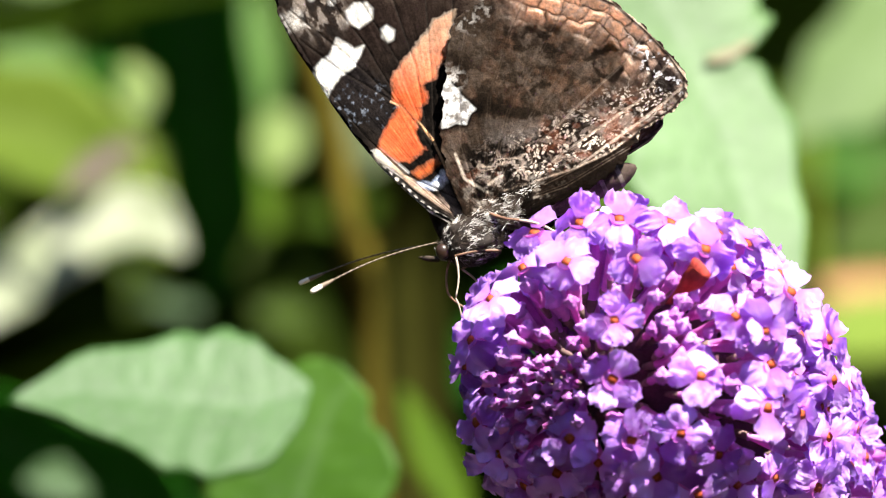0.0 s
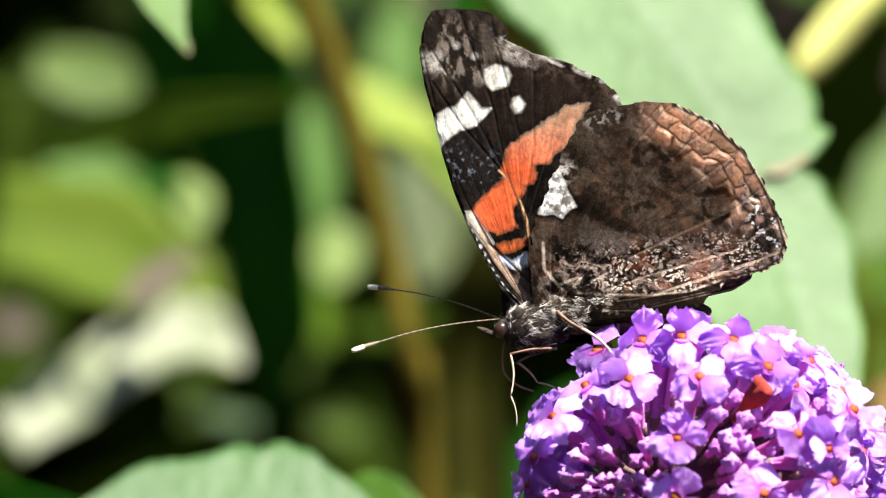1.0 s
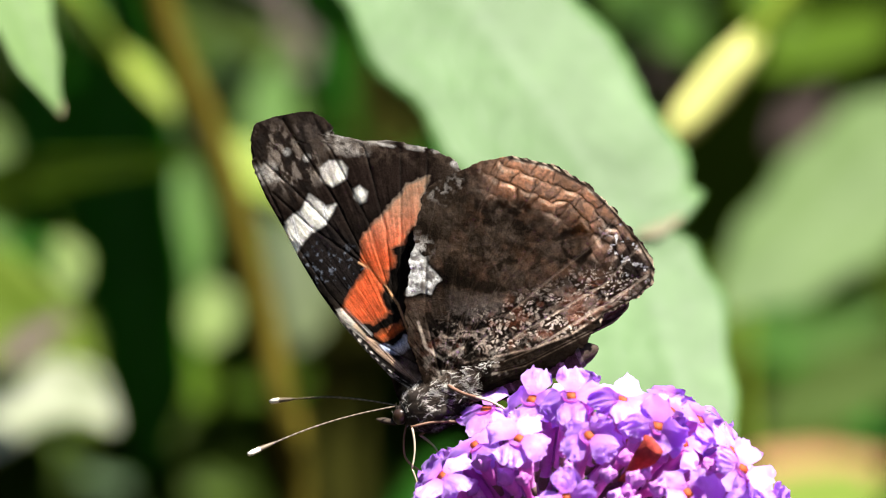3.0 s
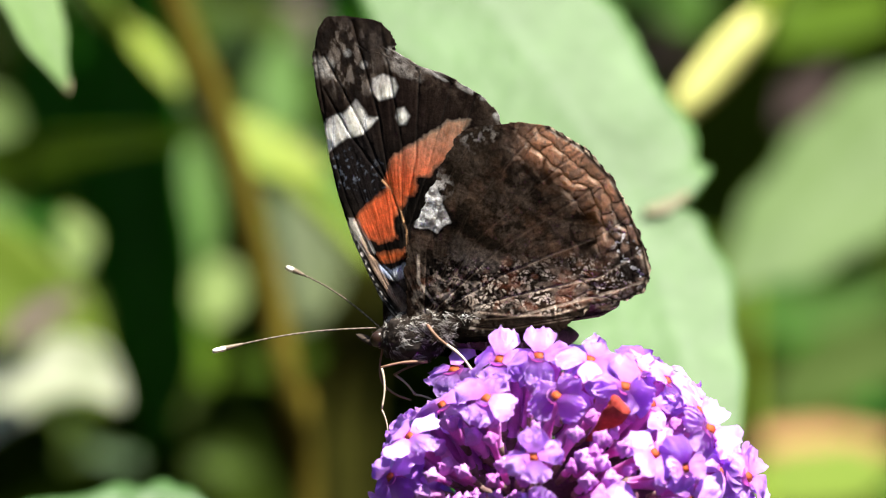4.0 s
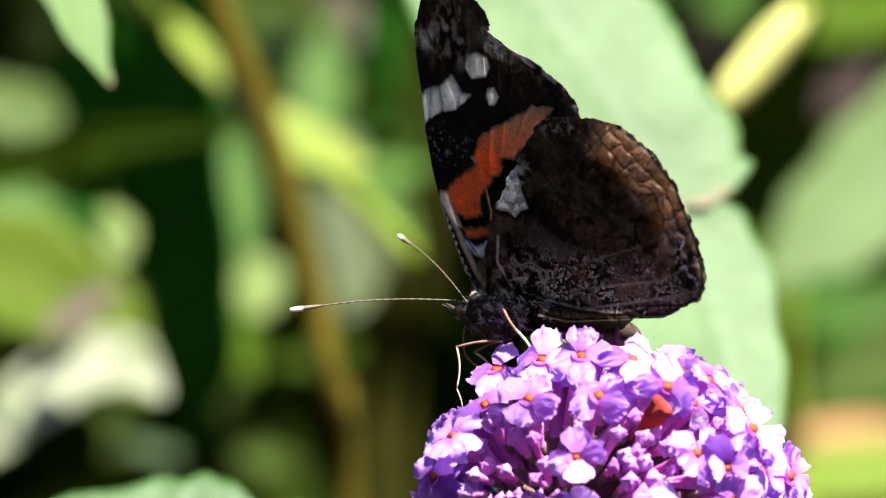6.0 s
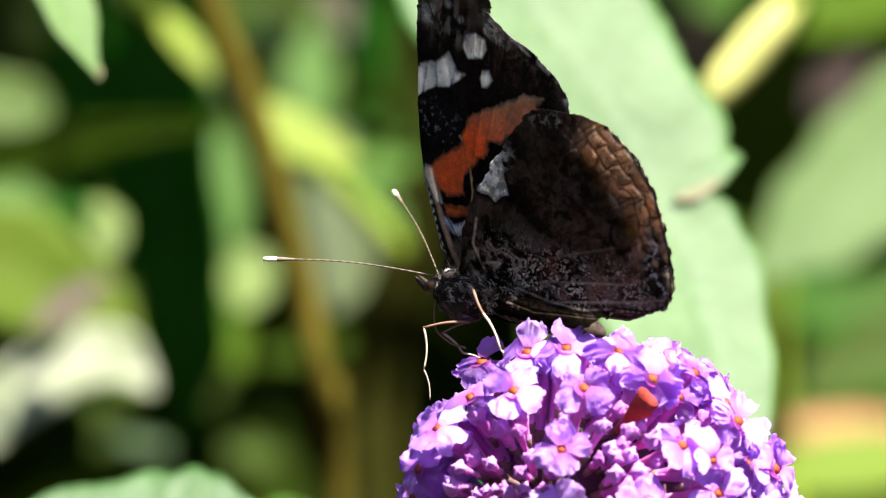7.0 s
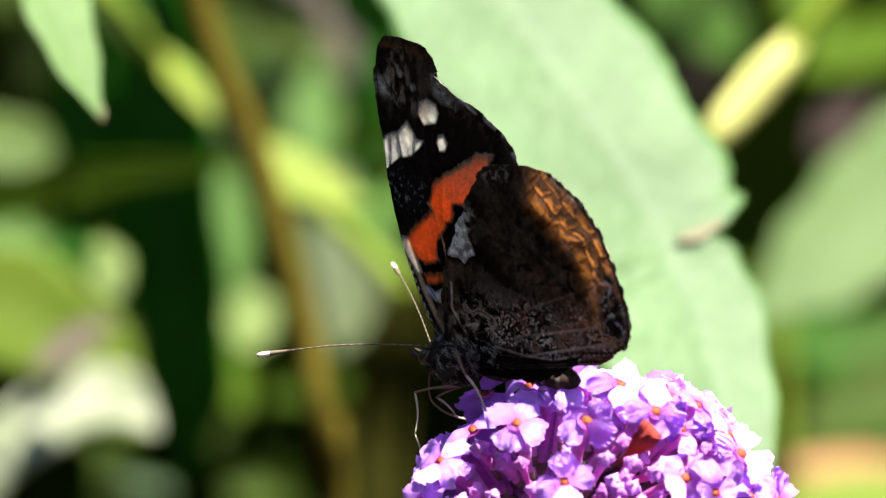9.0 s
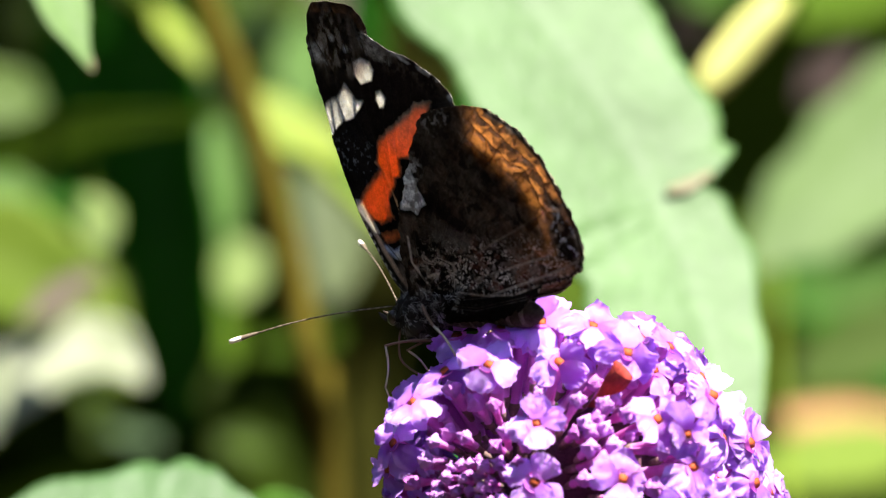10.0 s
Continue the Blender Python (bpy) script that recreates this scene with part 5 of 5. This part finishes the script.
blade([(-0.0235, 1.2121, 0.0008, 0.0008), (-0.0210, 1.2101, 0.0033, 0.0033), (-0.0202, 1.2068, 0.0023, 0.0023), (-0.0202, 1.2044, 0.0003, 0.0003)], 0.460, SIDE, LEAF_DUSKY, "pale leaf", 46)
blade([(-0.0248, 1.2295, 0.0009, 0.0009), (-0.0252, 1.2226, 0.0045, 0.0045), (-0.0248, 1.2166, 0.0034, 0.0034), (-0.0235, 1.2123, 0.0004, 0.0004)], 0.540, SIDE, LEAF_MID, "green leaf", 25)
blade([(-0.0331, 1.2449, 0.0026, 0.0026), (-0.0270, 1.2388, 0.0042, 0.0042), (-0.0226, 1.2327, 0.0038, 0.0038), (-0.0196, 1.2274, 0.0004, 0.0004)], 0.570, SIDE, MAUVE, "faded mauve leaf", 29)
blade([(-0.0387, 1.2435, 0.0026, 0.0026), (-0.0327, 1.2396, 0.0035, 0.0035), (-0.0266, 1.2370, 0.0026, 0.0026), (-0.0232, 1.2357, 0.0003, 0.0003)], 0.550, SHADE, LEAF_DUSKY, "pale grey-green leaf", 14)
blade([(-0.0333, 1.2412, 0.0017, 0.0017), (-0.0329, 1.2290, 0.0024, 0.0024), (-0.0327, 1.2194, 0.0021, 0.0021), (-0.0325, 1.2142, 0.0003, 0.0003)], 0.560, (-0.3, -0.9, 0.1), LEAF_GREY, "grey-green leaf in shade", 30)
blade([(-0.0208, 1.2062, 0.0005, 0.0005), (-0.0166, 1.2028, 0.0030, 0.0030), (-0.0133, 1.1995, 0.0025, 0.0025), (-0.0107, 1.1961, 0.0003, 0.0003)], 0.500, SIDE, LEAF_MID, "green leaf", 31)
blade([(-0.0190, 1.2086, 0.0005, 0.0005), (-0.0140, 1.2074, 0.0022, 0.0022), (-0.0090, 1.2078, 0.0008, 0.0008)], 0.490, LIT, LEAF_FRESH, "fresh green leaf", 47)
blade([(-0.0186, 1.2440, 0.0018, 0.0018), (-0.0168, 1.2351, 0.0030, 0.0030), (-0.0150, 1.2262, 0.0027, 0.0027), (-0.0141, 1.2173, 0.0004, 0.0004)], 0.600, (-0.3, -0.9, 0.1), LEAF_SHADED, "green leaf coloured as in shade", 48)
blade([(-0.0534, 1.1669, 0.0004, 0.0004), (-0.0496, 1.1664, 0.0013, 0.0013), (-0.0454, 1.1654, 0.0008, 0.0008)], 0.500, SIDE, LEAF_GREY, "grey-green leaf", 28)
stem([(-0.0244, 0.420, 1.2090), (-0.0197, 0.420, 1.2046), (-0.0149, 0.420, 1.1999), (-0.0102, 0.420, 1.1948)], 0.0013, BARK_GREEN, "green side shoot")
stem([(0.0457, 0.510, 1.1911), (0.0453, 0.510, 1.1793), (0.0459, 0.510, 1.1684), (0.0468, 0.510, 1.1557), (0.06, 0.38, 0.9), (0.03, 0.32, 0)], 0.0009, BARK_GREEN, "green shoot")
blade([(-0.0548, 1.1644, 0.0002, 0.0002), (-0.0468, 1.1653, 0.0039, 0.0041), (-0.0380, 1.1648, 0.0076, 0.0065), (-0.0337, 1.1643, 0.0081, 0.0075), (-0.0293, 1.1640, 0.0079, 0.0077), (-0.0256, 1.1645, 0.0052, 0.0057), (-0.0229, 1.1654, 0.0016, 0.0020), (-0.0219, 1.1658, 0.0002, 0.0002)], 0.120, (0.1, -0.75, 0.6), LEAF_NEAR, "pale grey-green leaf", 17)
blade([(-0.0171, 1.1659, 0.0025, 0.0025), (-0.0197, 1.1632, 0.0067, 0.0067), (-0.0216, 1.1578, 0.0095, 0.0095), (-0.0235, 1.1515, 0.0105, 0.0105), (-0.0222, 1.1413, 0.0013, 0.0013)], 0.140, (-0.1, -0.93, 0.32), LEAF_FRESH, "bright green leaf", 18)
blade([(-0.0134, 1.1599, 0.0004, 0.0004), (-0.0105, 1.1533, 0.0026, 0.0026), (-0.0072, 1.1468, 0.0025, 0.0025), (-0.0050, 1.1410, 0.0004, 0.0004)], 0.300, SIDE, LEAF_OLIVE, "pale green leaf in shade", 38)
blade([(-0.0768, 1.1591, 0.0043, 0.0043), (-0.0623, 1.1519, 0.0069, 0.0069), (-0.0492, 1.1461, 0.0080, 0.0080), (-0.0362, 1.1381, 0.0014, 0.0014)], 0.300, SHADE, LEAF_SHADED, "green leaf with shade in its colour", 36)
blade([(-0.0618, 1.1487, 0.0004, 0.0004), (-0.0575, 1.1487, 0.0029, 0.0029), (-0.0532, 1.1465, 0.0007, 0.0007)], 0.290, SIDE, LEAF_GREY, "grey-green leaf", 49)
part("young_shoot", blob((0.0105, 0.0019, 0.0025), 28, 16, 0.1, 2, Vector((-0.0117, 0, -0.0143)).to_track_quat("X", "Z").to_matrix().to_4x4(), Vector((0.0352, 0.300, 1.2212)) - bush.location), SHOOT, bush, "plump yellow-green young shoot")
stem([(-0.0407, 0.320, 1.2545), (-0.0359, 0.320, 1.2309), (-0.0301, 0.320, 1.2163), (-0.0259, 0.320, 1.2026), (-0.0223, 0.320, 1.1888), (-0.0201, 0.320, 1.1750), (-0.0175, 0.340, 1.1396), (-0.005, 0.28, 0.8), (0, 0.3, 0)], 0.0019, BARK, "olive-brown woody stem")
stem([(-0.0084, 0.600, 1.2571), (-0.0119, 0.600, 1.2215), (-0.0164, 0.600, 1.1858), (-0.0173, 0.600, 1.1413), (0.0, 0.45, 0.8), (0.01, 0.32, 0)], 0.0027, BARK_DARK, "dark brown woody stem")
stem([(-0.0055, 0.540, 1.2207), (-0.0098, 0.540, 1.1864), (-0.0123, 0.540, 1.1435), (0.01, 0.40, 0.8), (0.02, 0.34, 0)], 0.0022, BARK_DARK, "olive brown stem")
stem([(-0.0526, 0.360, 1.2395), (-0.0480, 0.360, 1.2326), (-0.0441, 0.380, 1.2274), (-0.0395, 0.380, 1.2224)], 0.0011, BARK_GREEN, "green side shoot")
stem([(0.0395, 0.300, 1.2265), (0.0428, 0.300, 1.2305), (0.0475, 0.300, 1.2355), (0.0547, 0.300, 1.2450), (0.09, 0.24, 1.3), (0.03, 0.29, 0.9), (0.02, 0.3, 0)], 0.0014, BARK_GREEN, "green shoot")

# smaller leaves deeper in the bush, the shade there put into dark colours
deep = random.Random(21)
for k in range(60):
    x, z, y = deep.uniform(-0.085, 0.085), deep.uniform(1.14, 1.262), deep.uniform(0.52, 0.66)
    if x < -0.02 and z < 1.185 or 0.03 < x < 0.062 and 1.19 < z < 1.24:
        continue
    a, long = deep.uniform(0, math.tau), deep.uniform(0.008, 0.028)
    shade = deep.choice((LEAF_SHADED, LEAF_DEEP_SHADE, LEAF_SHADED, LEAF_OLIVE, LEAF_DEEP_SHADE))
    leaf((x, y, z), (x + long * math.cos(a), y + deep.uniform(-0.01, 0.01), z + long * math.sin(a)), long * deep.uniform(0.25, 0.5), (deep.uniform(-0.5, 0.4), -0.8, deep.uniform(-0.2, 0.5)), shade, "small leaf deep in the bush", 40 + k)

# little sunlit leaves and tips among the larger ones, then dark ones that imitate a shaded gap: middle and spread of
# each cluster, size, count, kinds
for (cx, _, cz), sx, sz, size, count, kinds in (
        ((-0.0617, 0.450, 1.1888), 0.014, 0.012, 0.011, 8, (LEAF_LIGHT, LEAF_LIME, LEAF_YELLOW, LEAF_LIME, LEAF_FRESH, MAUVE)),
        ((-0.0585, 0.450, 1.1742), 0.016, 0.008, 0.012, 4, (LEAF_DEEP_SHADE,))):
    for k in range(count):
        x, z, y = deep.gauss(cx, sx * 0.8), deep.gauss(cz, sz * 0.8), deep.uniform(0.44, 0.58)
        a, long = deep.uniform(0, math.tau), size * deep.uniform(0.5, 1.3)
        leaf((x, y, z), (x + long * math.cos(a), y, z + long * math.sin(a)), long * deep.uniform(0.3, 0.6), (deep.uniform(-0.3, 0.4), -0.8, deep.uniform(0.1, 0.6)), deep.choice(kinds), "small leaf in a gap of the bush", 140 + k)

# dense foliage of the shrub behind, coloured for shade, and an added overhang above it
rng2 = np.random.default_rng(3)


def foliage(name, count, place, size, mat, label):
    """Many small blades in one mesh."""
    verts, faces = [], []
    for k in range(count):
        p = Vector(place())
        d = Vector(rng2.normal(0, 1, 3) + np.array((0, -0.3, -0.5))).normalized()
        s = d.cross(Vector(rng2.normal(0, 1, 3))).normalized()
        n = d.cross(s)
        length = size * rng2.uniform(0.6, 1.3)
        w = length * rng2.uniform(0.14, 0.2)
        b = len(verts)
        for t, h in ((0, 0.1), (0.25, 0.85), (0.55, 1.0), (0.8, 0.6), (1, 0.04)):
            c = p + d * length * t - n * length * 0.2 * t * t
            verts += [c - s * w * h + n * w * 0.25 * h, c, c + s * w * h + n * w * 0.25 * h]
        for r in range(4):
            for c in range(2):
                i = b + r * 3 + c
                faces.append((i, i + 1, i + 4, i + 3))
    me = bpy.data.meshes.new(name)
    me.from_pydata(verts, [], faces)
    me.materials.append(mat)
    for p in me.polygons:
        p.use_smooth = True
    return tagged(new(name, me), label, "shrub", "", "stuff")


def within(middle, radii):
    """A place in a rounded clump."""
    d = rng2.normal(0, 1, 3)
    d = d / np.linalg.norm(d) * rng2.random() ** 0.4
    return tuple(np.array(middle) + d * np.array(radii))


foliage("shrub_foliage", 12000, lambda: within((0, 1.35, 1.0), (0.75, 0.55, 1.0)), 0.11, LEAF_DEEP_SHADE, "dense shrub foliage with deep shade in its colour")
# out of view, added to keep the sun off the foliage behind
foliage("shrub_foliage", 4200, lambda: within((0.2, 1.0, 1.85), (0.95, 0.36, 0.28)), 0.12, LEAF_DEEP_SHADE, "unseen leafy overhang added to shade the shrub")


def sky_block_place():
    """A place in the unseen ring of foliage, added to cut low sky light."""
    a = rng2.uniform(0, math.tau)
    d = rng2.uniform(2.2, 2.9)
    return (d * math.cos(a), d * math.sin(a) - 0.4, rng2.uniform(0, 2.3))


foliage("hedge_foliage", 9000, sky_block_place, 0.34, LEAF_DEEP_SHADE, "unseen ring of dark foliage added to block low sky light")


def motions():
    walk(near_antenna, [
        (0.0, pose(-0.00470, 0.00030, 0.00075, -0.1, -0.8, 1.9)),
        (0.5, pose(-0.00470, 0.00030, 0.00075, -0.5, 0.3, 0.8)),
        (0.7, pose(-0.00470, 0.00030, 0.00075, -2.0, 2.8, -0.5)),
        (0.9, pose(-0.00470, 0.00030, 0.00075, 2.3, -2.9, -0.1)),
        (1.0, pose(-0.00470, 0.00030, 0.00075, 2.7, -3.1, -0.8)),
        (1.5, pose(-0.00470, 0.00030, 0.00075, 1.4, -1.8, 0.2)),
        (2.0, pose(-0.00470, 0.00030, 0.00075, 0.3, 0.2, -1.2)),
        (2.2, pose(-0.00470, 0.00030, 0.00075, -1.3, 1.9, -0.5)),
        (3.3, pose(-0.00470, 0.00030, 0.00075, -2.3, 3.7, -2.0)),
        (3.5, pose(-0.00470, 0.00030, 0.00075, -4.2, 6.0, -2.0)),
        (3.7, pose(-0.00470, 0.00030, 0.00075, -4.4, 6.0, -1.4)),
        (4.0, pose(-0.00470, 0.00030, 0.00075, 1.8, -2.7, 0.7)),
        (4.2, pose(-0.00470, 0.00030, 0.00075, 3.3, -5.3, 2.0)),
        (4.5, pose(-0.00470, 0.00030, 0.00075, 0.4, -0.6, 0.2)),
        (5.0, pose(-0.00470, 0.00030, 0.00075, 0.7, -1.0, 0.4)),
        (5.5, pose(-0.00470, 0.00030, 0.00075, 1.9, -3.0, 1.2)),
        (5.7, pose(-0.00470, 0.00030, 0.00075, 1.1, -1.7, 0.7)),
        (6.8, pose(-0.00470, 0.00030, 0.00075, 1.0, -1.6, 0.8)),
        (7.0, pose(-0.00470, 0.00030, 0.00075, -0.1, 0.2, -0.1)),
        (7.2, pose(-0.00470, 0.00030, 0.00075, 0.2, -0.1, -0.3)),
        (7.3, pose(-0.00470, 0.00030, 0.00075, 1.0, -1.4, 0.4)),
        (7.5, pose(-0.00470, 0.00030, 0.00075, 0.0, -0.1, 0.0)),
        (8.0, pose(-0.00470, 0.00030, 0.00075, -0.5, 0.9, -0.6)),
        (8.5, pose(-0.00470, 0.00030, 0.00075, 1.4, -2.1, 0.7)),
        (9.0, pose(-0.00470, 0.00030, 0.00075, 1.0, -1.5, 0.7)),
        (9.5, pose(-0.00470, 0.00030, 0.00075, -0.5, 0.9, -0.4)),
        (10.0, pose(-0.00470, 0.00030, 0.00075, 1.6, -2.5, 0.9)),
    ])
    walk(far_antenna, [
        (0.0, pose(-0.00470, 0.00120, 0.00075, -3.6, -5.6, 1.8)),
        (0.5, pose(-0.00470, 0.00120, 0.00075, -1.4, -2.2, 0.7)),
        (0.7, pose(-0.00470, 0.00120, 0.00075, 0.3, 0.4, -0.1)),
        (0.9, pose(-0.00470, 0.00120, 0.00075, -0.6, -0.9, 1.1)),
        (1.0, pose(-0.00470, 0.00120, 0.00075, -1.0, -1.6, -0.1)),
        (1.5, pose(-0.00470, 0.00120, 0.00075, 0.9, 1.4, 0.4)),
        (2.0, pose(-0.00470, 0.00120, 0.00075, 1.2, 2.0, -3.1)),
        (2.2, pose(-0.00470, 0.00120, 0.00075, 1.0, 1.6, -2.0)),
        (3.3, pose(-0.00470, 0.00120, 0.00075, -1.3, -2.1, -0.7)),
        (3.5, pose(-0.00470, 0.00120, 0.00075, -0.3, -0.5, -0.3)),
        (3.7, pose(-0.00470, 0.00120, 0.00075, -0.3, -0.4, -0.6)),
        (4.0, pose(-0.00470, 0.00120, 0.00075, 1.8, 2.9, -0.5)),
        (4.2, pose(-0.00470, 0.00120, 0.00075, -1.2, -1.8, 2.1)),
        (4.5, pose(-0.00470, 0.00120, 0.00075, 1.6, 2.6, 2.1)),
        (5.0, pose(-0.00470, 0.00120, 0.00075, 0.4, 0.7, 0.5)),
        (5.5, pose(-0.00470, 0.00120, 0.00075, -0.8, -1.3, 0.7)),
        (5.7, pose(-0.00470, 0.00120, 0.00075, -1.9, -2.9, 1.5)),
        (6.8, pose(-0.00470, 0.00120, 0.00075, -0.3, -0.5, -2.1)),
        (7.0, pose(-0.00470, 0.00120, 0.00075, 0.1, 0.2, -1.6)),
        (9.0, pose(-0.00470, 0.00120, 0.00075, 1.2, 1.9, 1.9)),
        (9.5, pose(-0.00470, 0.00120, 0.00075, 2.0, 3.1, 0.9)),
        (10.0, pose(-0.00470, 0.00120, 0.00075, 0.5, 0.8, 0.9)),
    ])
    walk(flower, [
        (0.0, pose(0.01477, -0.003, 1.17068)),
        (0.5, pose(0.01455, -0.003, 1.17018)),
        (0.6, pose(0.01327, -0.003, 1.17090)),
        (0.7, pose(0.01416, -0.003, 1.17074)),
        (0.9, pose(0.01519, -0.003, 1.17068)),
        (1.0, pose(0.01532, -0.003, 1.17028)),
        (1.5, pose(0.01594, -0.003, 1.17104)),
        (2.0, pose(0.01693, -0.003, 1.17152)),
        (2.2, pose(0.01736, -0.003, 1.17089)),
        (3.3, pose(0.01597, -0.003, 1.17046)),
        (3.5, pose(0.01449, -0.003, 1.17063)),
        (3.7, pose(0.01355, -0.003, 1.17185)),
        (4.0, pose(0.01297, -0.003, 1.17209)),
        (4.2, pose(0.01197, -0.003, 1.17121)),
        (4.5, pose(0.01136, -0.003, 1.17218)),
        (5.0, pose(0.01279, -0.003, 1.17222)),
        (5.5, pose(0.01327, -0.003, 1.17218)),
        (5.7, pose(0.01297, -0.003, 1.17187)),
        (6.8, pose(0.01329, -0.003, 1.17126)),
        (7.0, pose(0.01266, -0.003, 1.17157)),
        (7.2, pose(0.01227, -0.003, 1.17213)),
        (7.3, pose(0.01183, -0.003, 1.17207)),
        (7.5, pose(0.01273, -0.003, 1.17198)),
        (8.0, pose(0.01308, -0.003, 1.17220)),
        (8.5, pose(0.01336, -0.003, 1.17276)),
        (9.0, pose(0.01268, -0.003, 1.17233)),
        (9.5, pose(0.01142, -0.003, 1.17339)),
        (10.0, pose(0.01099, -0.003, 1.17333)),
    ])
    rows = [
        (0.0, pose(-0.00229, 0, 1.18342, -6.0, -5.1, -1.1)),
        (0.5, pose(-0.00268, 0, 1.18200, -6.0, -9.6, -1.3)),
        (0.6, pose(-0.00285, 0, 1.18530, -3.0, -3.9, -10.0)),
        (0.7, pose(-0.00300, 0, 1.18197, -5.0, -13.7, -0.8)),
        (0.9, pose(-0.00246, 0, 1.18552, 2.8, 10.8, -7.0)),
        (1.0, pose(-0.00221, 0, 1.18548, 2.7, 13.6, -3.7)),
        (1.5, pose(-0.00078, 0, 1.18482, 2.9, 0.2, -8.0)),
        (2.0, pose(0.00020, 0, 1.18473, -0.7, -0.0, -5.7)),
        (2.2, pose(0.00074, 0, 1.18402, 2.6, -1.1, -7.7)),
        (3.3, pose(-0.00047, 0, 1.18407, 7.2, 1.0, -7.2)),
        (3.5, pose(-0.00154, 0, 1.18496, 8.4, 2.3, -7.9)),
        (3.7, pose(-0.00266, 0, 1.18542, 6.1, -0.2, -11.2)),
        (3.8, pose(-0.00285, 0, 1.18650, 5.8, 7.5, -13.5)),
        (3.9, pose(-0.00262, 0, 1.18810, 5.2, 19.8, -19.5)),
        (4.0, pose(-0.00296, 0, 1.18806, 5.2, 17.7, -18.6)),
        (4.2, pose(-0.00187, 0, 1.18957, 5.0, 32.1, -25.8)),
        (4.5, pose(-0.00197, 0, 1.19097, 1.8, 34.7, -31.5)),
        (5.0, pose(0.00048, 0, 1.19017, 4.5, 29.9, -29.3)),
        (5.5, pose(0.00108, 0, 1.18995, 7.5, 28.2, -24.3)),
        (5.7, pose(0.00090, 0, 1.18938, 10.7, 22.4, -26.3)),
        (6.8, pose(-0.00061, 0, 1.19084, 7.2, 33.1, -33.2)),
        (7.0, pose(-0.00139, 0, 1.19096, 8.4, 31.4, -32.3)),
        (7.2, pose(-0.00266, 0, 1.19013, 8.8, 24.3, -44.5)),
        (7.3, pose(-0.00292, 0, 1.19029, 11.3, 30.4, -44.7)),
        (7.5, pose(-0.00261, 0, 1.18716, 18.4, 15.3, -38.4)),
        (8.0, pose(-0.00169, 0, 1.18753, 13.6, 18.8, -42.6)),
        (8.5, pose(-0.00155, 0, 1.18866, 10.7, 22.6, -42.8)),
        (9.0, pose(-0.00255, 0, 1.18845, 11.0, 24.9, -40.7)),
        (9.5, pose(-0.00404, 0, 1.18935, 9.1, 22.6, -40.9)),
        (10.0, pose(-0.00454, 0, 1.18810, 13.2, 17.0, -42.3)),
    ]
    walk(butterfly, rows)
    for limb in (front_leg, far_leg, proboscis):
        at = Matrix.Translation(limb.location)
        walk(limb, [(t, at @ m.to_3x3().inverted().to_4x4()) for t, m in rows])


motions()
